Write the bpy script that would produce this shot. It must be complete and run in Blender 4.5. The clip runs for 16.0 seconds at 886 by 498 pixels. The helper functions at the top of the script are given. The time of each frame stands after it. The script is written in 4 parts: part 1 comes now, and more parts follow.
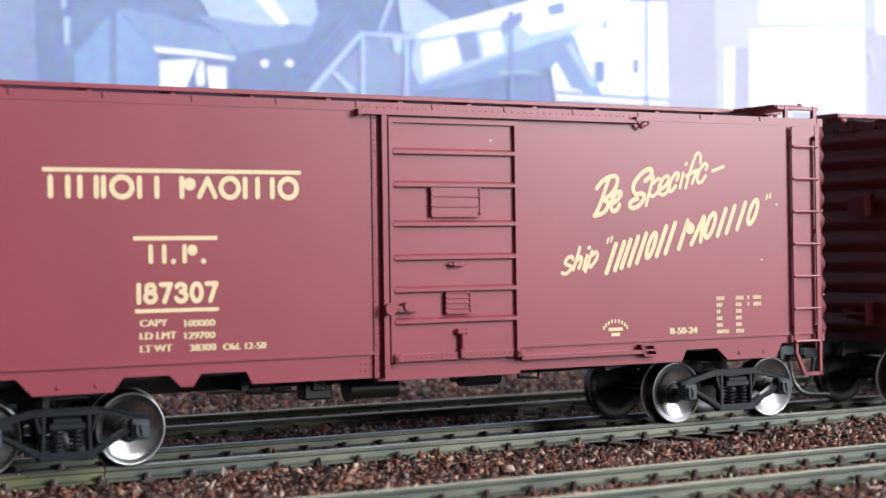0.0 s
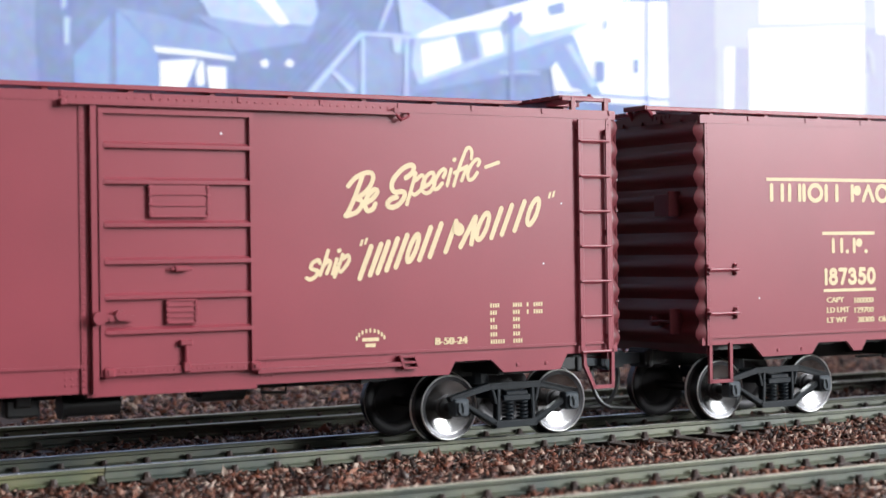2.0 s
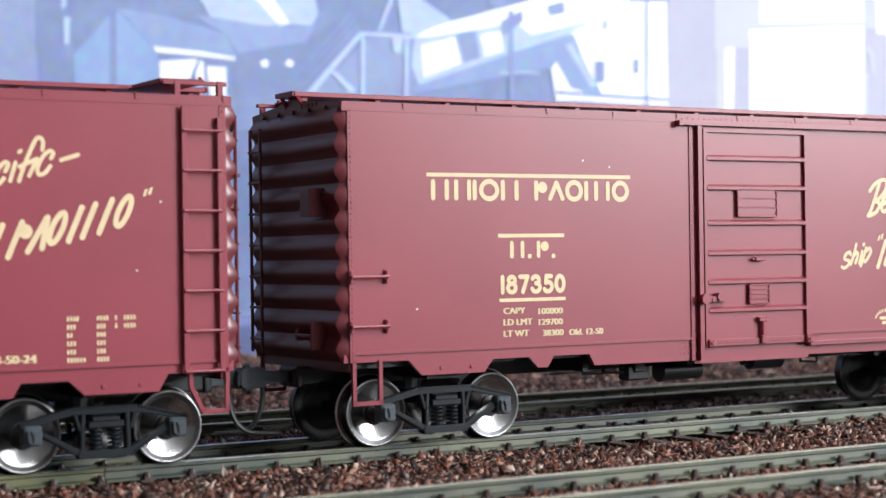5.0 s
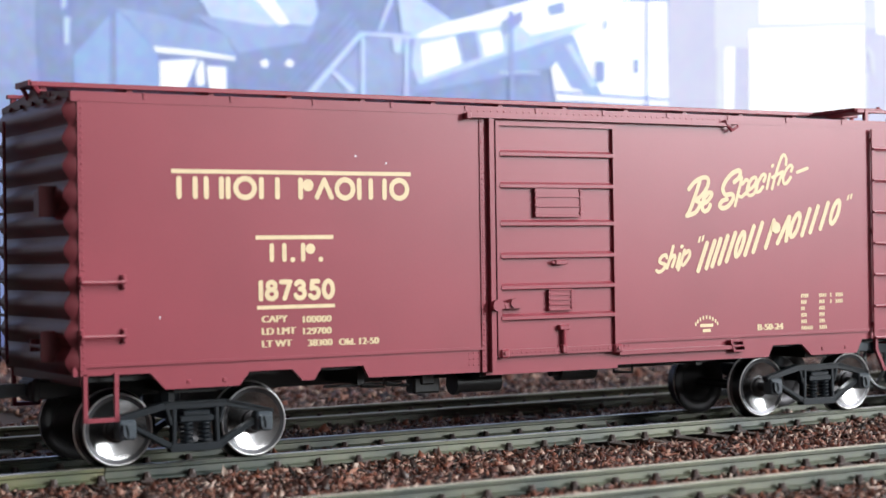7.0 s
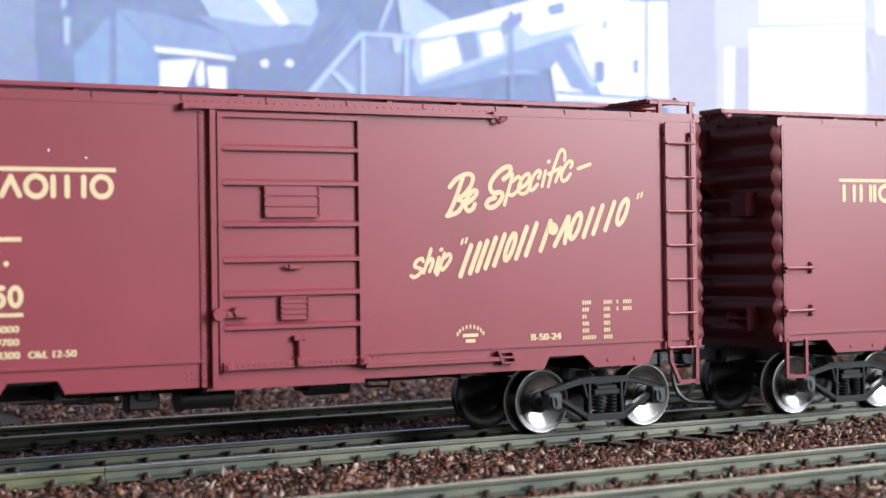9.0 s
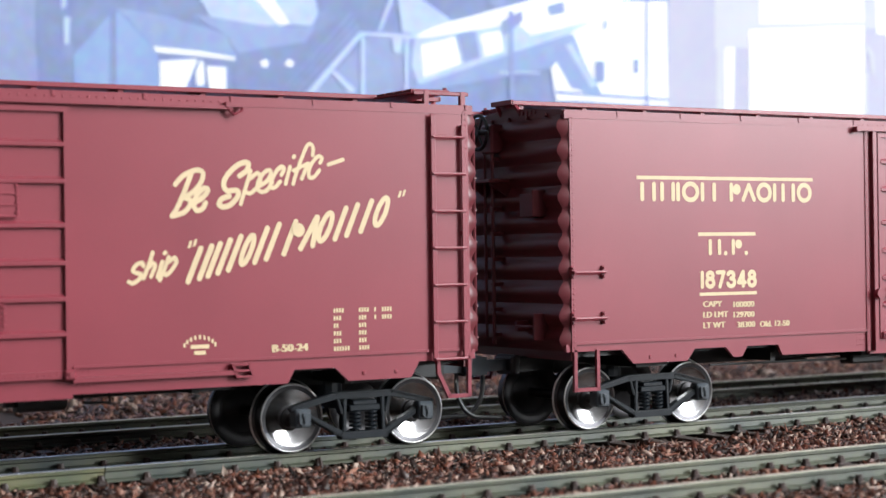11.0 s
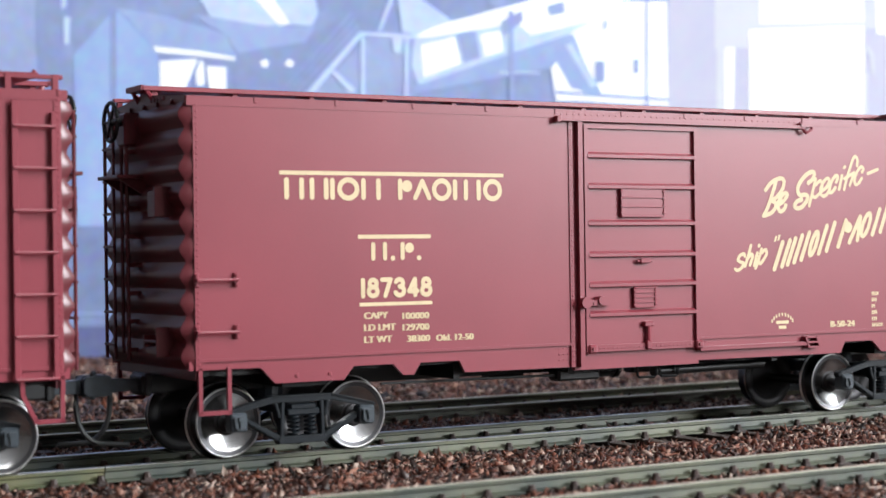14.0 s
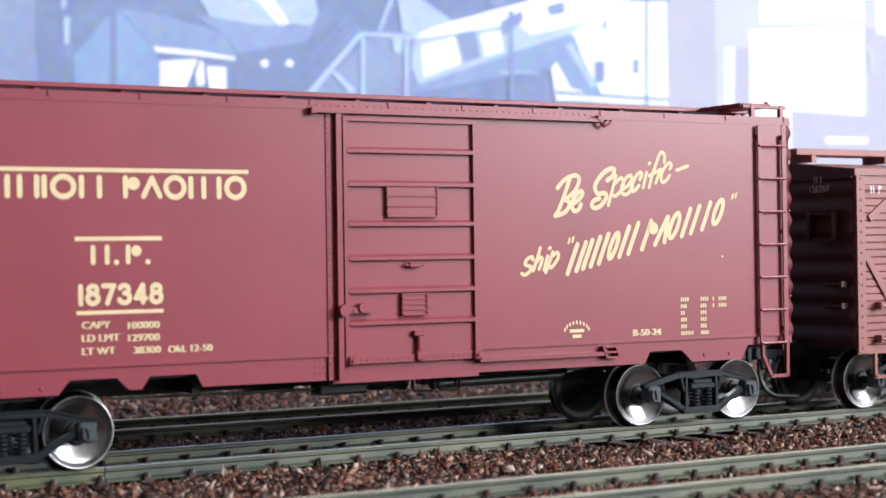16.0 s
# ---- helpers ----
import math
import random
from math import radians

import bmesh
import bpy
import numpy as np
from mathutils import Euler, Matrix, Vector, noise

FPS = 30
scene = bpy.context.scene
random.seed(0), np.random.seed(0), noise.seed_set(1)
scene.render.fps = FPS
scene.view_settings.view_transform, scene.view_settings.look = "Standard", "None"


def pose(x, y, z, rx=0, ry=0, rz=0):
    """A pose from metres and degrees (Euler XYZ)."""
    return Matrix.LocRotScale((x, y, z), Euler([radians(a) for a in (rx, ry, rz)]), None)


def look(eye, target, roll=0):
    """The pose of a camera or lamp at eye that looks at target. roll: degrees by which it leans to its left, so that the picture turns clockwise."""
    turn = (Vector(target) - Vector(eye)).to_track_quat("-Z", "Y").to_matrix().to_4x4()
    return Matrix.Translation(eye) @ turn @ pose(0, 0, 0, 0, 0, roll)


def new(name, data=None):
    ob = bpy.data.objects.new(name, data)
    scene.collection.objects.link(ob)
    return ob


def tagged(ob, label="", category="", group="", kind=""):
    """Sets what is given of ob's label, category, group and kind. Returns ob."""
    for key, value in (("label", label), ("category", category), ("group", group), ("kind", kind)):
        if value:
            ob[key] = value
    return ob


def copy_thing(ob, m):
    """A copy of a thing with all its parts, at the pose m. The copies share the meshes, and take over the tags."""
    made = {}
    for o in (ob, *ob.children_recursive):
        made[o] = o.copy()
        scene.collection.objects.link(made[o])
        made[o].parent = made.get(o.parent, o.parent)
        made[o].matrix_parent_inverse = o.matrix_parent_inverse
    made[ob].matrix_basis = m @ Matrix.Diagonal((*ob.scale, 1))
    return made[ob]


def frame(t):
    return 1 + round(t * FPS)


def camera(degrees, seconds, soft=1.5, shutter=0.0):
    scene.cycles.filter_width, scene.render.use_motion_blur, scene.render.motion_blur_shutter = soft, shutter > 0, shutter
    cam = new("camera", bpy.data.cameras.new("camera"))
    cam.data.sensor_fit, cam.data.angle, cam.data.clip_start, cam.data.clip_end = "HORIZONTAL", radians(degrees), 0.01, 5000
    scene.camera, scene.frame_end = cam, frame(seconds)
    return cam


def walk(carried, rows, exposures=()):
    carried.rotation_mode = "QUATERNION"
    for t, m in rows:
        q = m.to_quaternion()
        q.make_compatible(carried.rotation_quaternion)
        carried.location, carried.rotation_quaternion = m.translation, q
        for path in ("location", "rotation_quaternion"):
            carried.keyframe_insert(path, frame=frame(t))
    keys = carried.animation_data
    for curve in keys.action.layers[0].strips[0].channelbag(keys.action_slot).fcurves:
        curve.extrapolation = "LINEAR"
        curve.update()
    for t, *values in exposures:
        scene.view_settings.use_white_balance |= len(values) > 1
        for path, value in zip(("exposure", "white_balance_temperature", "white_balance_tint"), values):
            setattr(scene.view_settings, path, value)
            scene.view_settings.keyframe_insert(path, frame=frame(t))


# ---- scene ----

MM = 0.001
# ---------------- camera ----------------
cam = camera(28.81, 16.0, soft=1.5)
cam.data.dof.use_dof, cam.data.dof.focus_distance, cam.data.dof.aperture_fstop = True, 0.262, 40.0
EYE = (0.0, -0.20949, 0.02686)
HEAD, TILT = radians(30.836), radians(0.2237)
AIM = Vector((math.sin(HEAD) * math.cos(TILT), math.cos(HEAD) * math.cos(TILT), math.sin(TILT)))
STAND = look(EYE, Vector(EYE) + AIM, -0.8133)
walk(cam, [(0.0, STAND), (16.0, STAND)], [(0.0, 0.0), (16.0, 0.0)])

# ---------------- light ----------------
world = bpy.data.worlds.new("room_air")
scene.world = world
world.use_nodes = True
world.node_tree.nodes["Background"].inputs[0].default_value = (0.8, 0.86, 1.0, 1)
world.node_tree.nodes["Background"].inputs[1].default_value = 0.06


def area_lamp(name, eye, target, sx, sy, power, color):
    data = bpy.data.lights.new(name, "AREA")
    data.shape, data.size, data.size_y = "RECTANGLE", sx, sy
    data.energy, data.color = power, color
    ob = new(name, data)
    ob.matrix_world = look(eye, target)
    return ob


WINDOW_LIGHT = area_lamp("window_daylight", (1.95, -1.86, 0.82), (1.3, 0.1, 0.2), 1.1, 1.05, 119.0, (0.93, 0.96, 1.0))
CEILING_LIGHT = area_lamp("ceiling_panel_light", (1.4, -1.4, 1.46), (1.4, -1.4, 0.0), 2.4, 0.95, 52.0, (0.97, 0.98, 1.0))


# ---------------- materials ----------------
def mat(name, color, rough=0.5, metal=0.0, vary=0.12, scale=400.0, fine=3000.0, bump=0.1, spec=0.5, second=None, island=False, rnd=0.0):
    """Painted or raw surface: two scales of colour variation and a fine relief."""
    m = bpy.data.materials.new(name)
    m.use_nodes = True
    nt = m.node_tree
    b = nt.nodes["Principled BSDF"]
    b.inputs["Roughness"].default_value = rough
    b.inputs["Metallic"].default_value = metal
    b.inputs["Specular IOR Level"].default_value = spec
    tc = nt.nodes.new("ShaderNodeTexCoord")
    n1, n2 = nt.nodes.new("ShaderNodeTexNoise"), nt.nodes.new("ShaderNodeTexNoise")
    n1.inputs["Scale"].default_value, n2.inputs["Scale"].default_value = scale, fine
    n1.inputs["Detail"].default_value = n2.inputs["Detail"].default_value = 3
    for n in (n1, n2):
        nt.links.new(tc.outputs["Object"], n.inputs["Vector"])
    mix = nt.nodes.new("ShaderNodeMixRGB")
    c2 = second or tuple(c * (1 - 2 * vary) for c in color)
    mix.inputs[1].default_value, mix.inputs[2].default_value = (*color, 1), (*c2, 1)
    ramp = nt.nodes.new("ShaderNodeMapRange")
    ramp.inputs[1].default_value, ramp.inputs[2].default_value = 0.35, 0.7
    nt.links.new(n1.outputs["Fac"], ramp.inputs[0])
    nt.links.new(ramp.outputs[0], mix.inputs[0])
    mul = nt.nodes.new("ShaderNodeMixRGB")
    mul.blend_type = "OVERLAY"
    mul.inputs[0].default_value = vary
    nt.links.new(mix.outputs[0], mul.inputs[1])
    nt.links.new(n2.outputs["Color"], mul.inputs[2])
    last = mul.outputs[0]
    if rnd:
        info = nt.nodes.new("ShaderNodeObjectInfo")
        hsv = nt.nodes.new("ShaderNodeHueSaturation")
        mr = nt.nodes.new("ShaderNodeMapRange")
        mr.inputs[3].default_value, mr.inputs[4].default_value = 1 - rnd, 1 + rnd
        nt.links.new(info.outputs["Random"], mr.inputs[0])
        nt.links.new(mr.outputs[0], hsv.inputs["Value"])
        nt.links.new(last, hsv.inputs["Color"])
        last = hsv.outputs[0]
    nt.links.new(last, b.inputs["Base Color"])
    if bump:
        bp = nt.nodes.new("ShaderNodeBump")
        bp.inputs["Strength"].default_value, bp.inputs["Distance"].default_value = bump, 0.0001
        nt.links.new(n2.outputs["Fac"], bp.inputs["Height"])
        nt.links.new(bp.outputs[0], b.inputs["Normal"])
    return m


RED = mat("oxide_red_paint", (0.258, 0.043, 0.060), 0.34, spec=0.52, vary=0.06, scale=60, fine=2500, bump=0.06)
# darker copy of RED: the shade on the car ends is put into the colour
RED_SHADED = mat("oxide_red_shaded_end", (0.14, 0.027, 0.034), 0.33, spec=0.6, vary=0.08, scale=90, fine=2500, bump=0.06)
# darkened stock car brown, with the end's shade painted in
BROWN_SHADED = mat("stock_car_shaded_end", (0.065, 0.022, 0.021), 0.5, vary=0.10, scale=200, fine=2500, bump=0.1)
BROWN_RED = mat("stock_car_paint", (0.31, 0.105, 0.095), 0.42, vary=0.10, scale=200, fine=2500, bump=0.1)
CREAM = mat("cream_lettering_paint", (0.70, 0.55, 0.33), 0.5, vary=0.05, scale=500, fine=2500, bump=0.02)
WHITE = mat("white_lettering_paint", (0.8, 0.8, 0.82), 0.5, vary=0.03, bump=0.02)
BLACK = mat("black_plastic", (0.012, 0.013, 0.014), 0.42, vary=0.15, scale=300, fine=3000, bump=0.1)
FRAME = mat("truck_frame_plastic", (0.010, 0.014, 0.018), 0.36, vary=0.15, scale=500, fine=4000, bump=0.12, spec=0.32)
STEEL = mat("turned_wheel_steel", (0.46, 0.46, 0.46), 0.21, 1.0, vary=0.08, scale=600, fine=5000, bump=0.05)
WHEEL_DARK = mat("blackened_wheel_metal", (0.05, 0.048, 0.05), 0.45, 0.6, vary=0.1, scale=500, fine=4000, bump=0.08)
# glint along rim and flange edges, painted as a lighter, rougher metal
RIM_GLINT = mat("rim_edge_glint", (0.78, 0.78, 0.77), 0.42, 1.0, vary=0.06, scale=600, fine=5000, bump=0.05)
# wheel metal darkened: the dim reflection on rim and tread is in its colour
RIM_DARK = mat("darkened_wheel_rim", (0.10, 0.10, 0.105), 0.32, 1.0, vary=0.12, scale=600, fine=5000, bump=0.08)
WIRE = mat("grey_pin_wire", (0.10, 0.105, 0.105), 0.4, 0.7, vary=0.1, bump=0.05)
RAIL_SIDE = mat("weathered_rail_side", (0.120, 0.126, 0.082), 0.42, 0.15, vary=0.16, scale=70, fine=1800, bump=0.12, second=(0.036, 0.048, 0.044))
RAIL_YELLOW = mat("yellowed_rail_side", (0.155, 0.15, 0.072), 0.42, 0.15, vary=0.16, scale=120, fine=1800, bump=0.12, second=(0.07, 0.085, 0.05))
RAIL_RUN = mat("polished_running_rail_head", (0.66, 0.66, 0.60), 0.34, 1.0, vary=0.10, scale=80, fine=2500, bump=0.05)
# lighter than FRAME: light falling on journal boxes and couplers is in the colour
LIT_PLASTIC = mat("lit_grey_plastic", (0.045, 0.058, 0.070), 0.42, vary=0.15, scale=500, fine=4000, bump=0.15)
RAIL_TOP = mat("dull_rail_head", (0.46, 0.46, 0.38), 0.42, 0.8, vary=0.10, scale=80, fine=2500, bump=0.05)
TIE = mat("brown_tie_plastic", (0.052, 0.031, 0.026), 0.5, vary=0.2, scale=400, fine=3000, bump=0.2, rnd=0.25)
GROUND = mat("ballast_bed", (0.06, 0.035, 0.025), 0.9, vary=0.3, scale=300, fine=1500, bump=0.6, second=(0.03, 0.02, 0.016))
WALL = mat("matt_wall_paint", (0.34, 0.34, 0.35), 0.8, vary=0.03, scale=3, fine=120, bump=0.05)
WOOD = mat("layout_timber", (0.28, 0.19, 0.11), 0.6, vary=0.2, scale=8, fine=200, bump=0.1)


def chip_material():
    m = bpy.data.materials.new("ballast_chips")
    m.use_nodes = True
    nt = m.node_tree
    b = nt.nodes["Principled BSDF"]
    b.inputs["Roughness"].default_value = 0.5
    g = nt.nodes.new("ShaderNodeNewGeometry")
    r = nt.nodes.new("ShaderNodeValToRGB")
    e = r.color_ramp.elements
    cols = [(0.0, (0.009, 0.007, 0.006)), (0.22, (0.034, 0.016, 0.011)), (0.45, (0.115, 0.036, 0.021)), (0.62, (0.22, 0.072, 0.040)), (0.74, (0.048, 0.043, 0.045)), (0.86, (0.31, 0.145, 0.095)), (0.95, (0.42, 0.32, 0.26))]
    e[0].position, e[0].color = cols[0][0], (*cols[0][1], 1)
    e[1].position, e[1].color = cols[1][0], (*cols[1][1], 1)
    for p, c in cols[2:]:
        k = e.new(p)
        k.color = (*c, 1)
    nt.links.new(g.outputs["Random Per Island"], r.inputs[0])
    tc, n = nt.nodes.new("ShaderNodeTexCoord"), nt.nodes.new("ShaderNodeTexNoise")
    n.inputs["Scale"].default_value = 2200
    nt.links.new(tc.outputs["Object"], n.inputs["Vector"])
    mx = nt.nodes.new("ShaderNodeMixRGB")
    mx.blend_type = "OVERLAY"
    mx.inputs[0].default_value = 0.5
    nt.links.new(r.outputs[0], mx.inputs[1])
    nt.links.new(n.outputs["Fac"], mx.inputs[2])
    nt.links.new(mx.outputs[0], b.inputs["Base Color"])
    return m


CHIPS = chip_material()


# ---------------- mesh tools (all lengths in millimetres) ----------------
def finish(name, bm, material, parent=None, label="", smooth=False):
    bmesh.ops.recalc_face_normals(bm, faces=bm.faces)
    bm.transform(Matrix.Diagonal((MM, MM, MM, 1)))
    me = bpy.data.meshes.new(name)
    bm.to_mesh(me)
    bm.free()
    for m in (material if isinstance(material, (list, tuple)) else [material]):
        me.materials.append(m)
    if smooth:
        me.shade_smooth()
        me.set_sharp_from_angle(angle=radians(38))
    ob = new(name, me)
    if parent is not None:
        ob.parent = parent
    if label:
        ob["label"] = label
    return ob


def part(name, bm, material, parent, label="", smooth=False):
    return finish(name, bm, material, parent, label, smooth)


def box(bm, x0, x1, y0, y1, z0, z1, bevel=0.0):
    r = bmesh.ops.create_cube(bm, size=1.0)
    vs = r["verts"]
    for v in vs:
        v.co = Vector(((x0 + x1) / 2 + v.co.x * (x1 - x0), (y0 + y1) / 2 + v.co.y * (y1 - y0), (z0 + z1) / 2 + v.co.z * (z1 - z0)))
    if bevel:
        bmesh.ops.bevel(bm, geom=list({e for v in vs for e in v.link_edges}), offset=bevel, segments=1, affect="EDGES")
    return bm


def rod(bm, p0, p1, r, n=8, r2=None):
    p0, p1 = Vector(p0), Vector(p1)
    d = p1 - p0
    res = bmesh.ops.create_cone(bm, cap_ends=True, segments=n, radius1=r, radius2=r if r2 is None else r2, depth=d.length)
    m = Matrix.Translation((p0 + p1) / 2) @ d.to_track_quat("Z", "Y").to_matrix().to_4x4()
    bmesh.ops.transform(bm, matrix=m, verts=res["verts"])
    return bm


def tube(bm, pts, r, n=8):
    """A round wire along a line of points."""
    pts = [Vector(p) for p in pts]
    rings = []
    for i, p in enumerate(pts):
        d = (pts[min(i + 1, len(pts) - 1)] - pts[max(i - 1, 0)]).normalized()
        q = d.to_track_quat("Z", "Y")
        rings.append([bm.verts.new(p + q @ Vector((r * math.cos(2 * math.pi * k / n), r * math.sin(2 * math.pi * k / n), 0))) for k in range(n)])
    for a, b in zip(rings, rings[1:]):
        for k in range(n):
            bm.faces.new((a[k], a[(k + 1) % n], b[(k + 1) % n], b[k]))
    bm.faces.new(rings[0][::-1])
    bm.faces.new(rings[-1])
    return bm


def plate(bm, outline, y0, y1):
    """A flat plate in the x-z plane, between y0 and y1."""
    a = [bm.verts.new((x, y0, z)) for x, z in outline]
    b = [bm.verts.new((x, y1, z)) for x, z in outline]
    bm.faces.new(a)
    bm.faces.new(b[::-1])
    n = len(a)
    for i in range(n):
        bm.faces.new((a[i], b[i], b[(i + 1) % n], a[(i + 1) % n]))
    return bm


def beam(bm, p0, p1, w, y0, y1, taper=None):
    """A bar in the x-z plane from p0 to p1, w wide."""
    a, b = Vector(p0), Vector(p1)
    d = (b - a).normalized()
    n = Vector((-d.y, d.x))
    w2 = taper or w
    pts = [a + n * w / 2, a - n * w / 2, b - n * w2 / 2, b + n * w2 / 2]
    return plate(bm, [(p.x, p.y) for p in pts], y0, y1)


def lathe(bm, profile, n=40, index=0):
    """Turned about the y axis; profile of (radius, y)."""
    rings = []
    for r, y in profile:
        rings.append([bm.verts.new((r * math.cos(2 * math.pi * k / n), y, r * math.sin(2 * math.pi * k / n))) for k in range(n)] if r > 1e-6 else [bm.verts.new((0, y, 0))])
    for a, b in zip(rings, rings[1:]):
        for k in range(n):
            vs = [a[k % len(a)], a[(k + 1) % len(a)], b[(k + 1) % len(b)], b[k % len(b)]]
            vs = list(dict.fromkeys(vs))
            if len(vs) > 2:
                f = bm.faces.new(vs)
                f.material_index = index
    return bm


def text_bm(words, x0, z0, width, height, y, lean=0.0, rise=0.0, bold=0.0):
    """Painted words in the x-z plane, fitted to a width and height."""
    cu = bpy.data.curves.new("words", "FONT")
    cu.body, cu.resolution_u, cu.offset = words, 3, bold
    ob = bpy.data.objects.new("words", cu)
    scene.collection.objects.link(ob)
    bpy.context.view_layer.update()
    me = bpy.data.meshes.new_from_object(ob.evaluated_get(bpy.context.evaluated_depsgraph_get()))
    bpy.data.objects.remove(ob)
    bpy.data.curves.remove(cu)
    bm = bmesh.new()
    bm.from_mesh(me)
    bpy.data.meshes.remove(me)
    xs, ys = [v.co.x for v in bm.verts], [v.co.y for v in bm.verts]
    for v in bm.verts:
        a = (v.co.x - min(xs)) / (max(xs) - min(xs)) * width
        b = (v.co.y - min(ys)) / (max(ys) - min(ys)) * height
        v.co = Vector((x0 + a + b * lean, y, z0 + b + (a + b * lean) * rise))
    return bm


def brush(words, x0, z0, width, height, y, lean=0.0, rise=0.0, spread=0.2, layers=3):
    """Heavy brushed words: thin layers laid side by side."""
    bm = bmesh.new()
    for k in range(layers):
        add_bm(bm, text_bm(words, x0 + k * spread, z0, width, height, y - 0.02 * k, lean, rise))
    return bm


def add_bm(bm, other):
    me = bpy.data.meshes.new("join")
    other.to_mesh(me)
    other.free()
    bm.from_mesh(me)
    bpy.data.meshes.remove(me)


def quad(bm, pts, y):
    bm.faces.new([bm.verts.new((x, y, z)) for x, z in pts])


def stroke(bm, pts, w, y, smooth=True, closed=False, steps=6):
    """A painted brush stroke with round ends along points of the x-z plane."""
    pts = [Vector(p) for p in pts]
    if smooth and len(pts) > 2:
        ext = [pts[-1]] + pts + pts[:2] if closed else [pts[0] * 2 - pts[1]] + pts + [pts[-1] * 2 - pts[-2]]
        run = []
        for a, b, c, d in zip(ext, ext[1:], ext[2:], ext[3:]):
            for k in range(steps):
                t = k / steps
                run.append(0.5 * (2 * b + (c - a) * t + (2 * a - 5 * b + 4 * c - d) * t * t + (3 * b - a - 3 * c + d) * t ** 3))
        run.append(pts[0] if closed else pts[-1])
    else:
        run = pts
    n = len(run)
    rows = []
    for i, p in enumerate(run):
        d0 = (p - run[i - 1]).normalized() if i else (run[-1] - run[-2] if closed else run[1] - run[0]).normalized()
        d1 = (run[i + 1] - p).normalized() if i < n - 1 else ((run[1] - run[0]).normalized() if closed else d0)
        d = d0 + d1
        d = d.normalized() if d.length > 1e-6 else d0
        q = Vector((-d.y, d.x)) * (w / 2 / max(0.55, d.dot(d0)))
        yy = y - 0.012 * i / n
        rows.append((bm.verts.new((p.x + q.x, yy, p.y + q.y)), bm.verts.new((p.x - q.x, yy, p.y - q.y))))
    for a, b in zip(rows, rows[1:]):
        bm.faces.new((a[0], a[1], b[1], b[0]))
    if not closed:
        for (a, b), p, d, yy in ((rows[0], run[0], run[0] - run[1], y), (rows[-1], run[-1], run[-1] - run[-2], y - 0.012 * (n - 1) / n)):
            d = d.normalized() * w / 2
            q = (a.co + b.co) / 2 - a.co
            arc = [bm.verts.new((p.x + d.x * math.sin(k) - q.x * math.cos(k), yy, p.y + d.y * math.sin(k) - q.z * math.cos(k))) for k in (math.pi * j / 6 for j in range(1, 6))]
            bm.faces.new([a] + arc + [b])
    return bm


def ring(cx, cz, rx, rz, a0=0, a1=360, n=16, lean=0.0):
    """Points on an ellipse between two angles; a full turn leaves out the last."""
    full = abs(a1 - a0) >= 360
    m = n if full else n + 1
    out = []
    for k in range(m):
        a = radians(a0 + (a1 - a0) * k / n)
        z = rz * math.sin(a)
        out.append((cx + rx * math.cos(a) + z * lean, cz + z))
    return out


def digit_bm(ch, x, z, w, h, y, pen):
    """One bold geometric figure, w wide and h high over its strokes' centre lines."""
    bm = bmesh.new()

    def at(pts):
        return [(x + a * w, z + b * h) for a, b in pts]
    if ch == "1":
        stroke(bm, at([(0.5, 0), (0.5, 1)]), pen, y, False)
    elif ch == "8":
        stroke(bm, at(ring(0.5, 0.28, 0.5, 0.28)), pen, y, closed=True)
        stroke(bm, at(ring(0.5, 0.78, 0.4, 0.22)), pen, y - 0.014, closed=True)
    elif ch == "7":
        stroke(bm, at([(0, 1), (1, 1)]), pen, y, False)
        stroke(bm, at([(0.95, 1), (0.35, 0)]), pen, y - 0.014, False)
    elif ch == "3":
        stroke(bm, at(ring(0.45, 0.77, 0.42, 0.23, 160, -90)), pen, y)
        stroke(bm, at(ring(0.45, 0.28, 0.52, 0.28, 90, -160)), pen, y - 0.03)
    elif ch == "0":
        stroke(bm, at(ring(0.5, 0.5, 0.5, 0.5)), pen, y, closed=True)
    elif ch == "5":
        stroke(bm, at([(0.92, 1), (0.3, 1), (0.18, 0.56)]), pen, y, False)
        stroke(bm, at(ring(0.45, 0.3, 0.52, 0.31, 120, -150)), pen, y - 0.03)
    elif ch == "4":
        stroke(bm, at([(0.74, 0), (0.74, 1)]), pen, y, False)
        stroke(bm, at([(0.7, 1), (0, 0.25)]), pen, y - 0.014, False)
        stroke(bm, at([(0, 0.25), (1, 0.25)]), pen, y - 0.028, False)
    return bm


def disc(bm, x, z, r, y):
    bm.faces.new([bm.verts.new((a, y, b)) for a, b in ring(x, z, r, r, n=14)])
    return bm


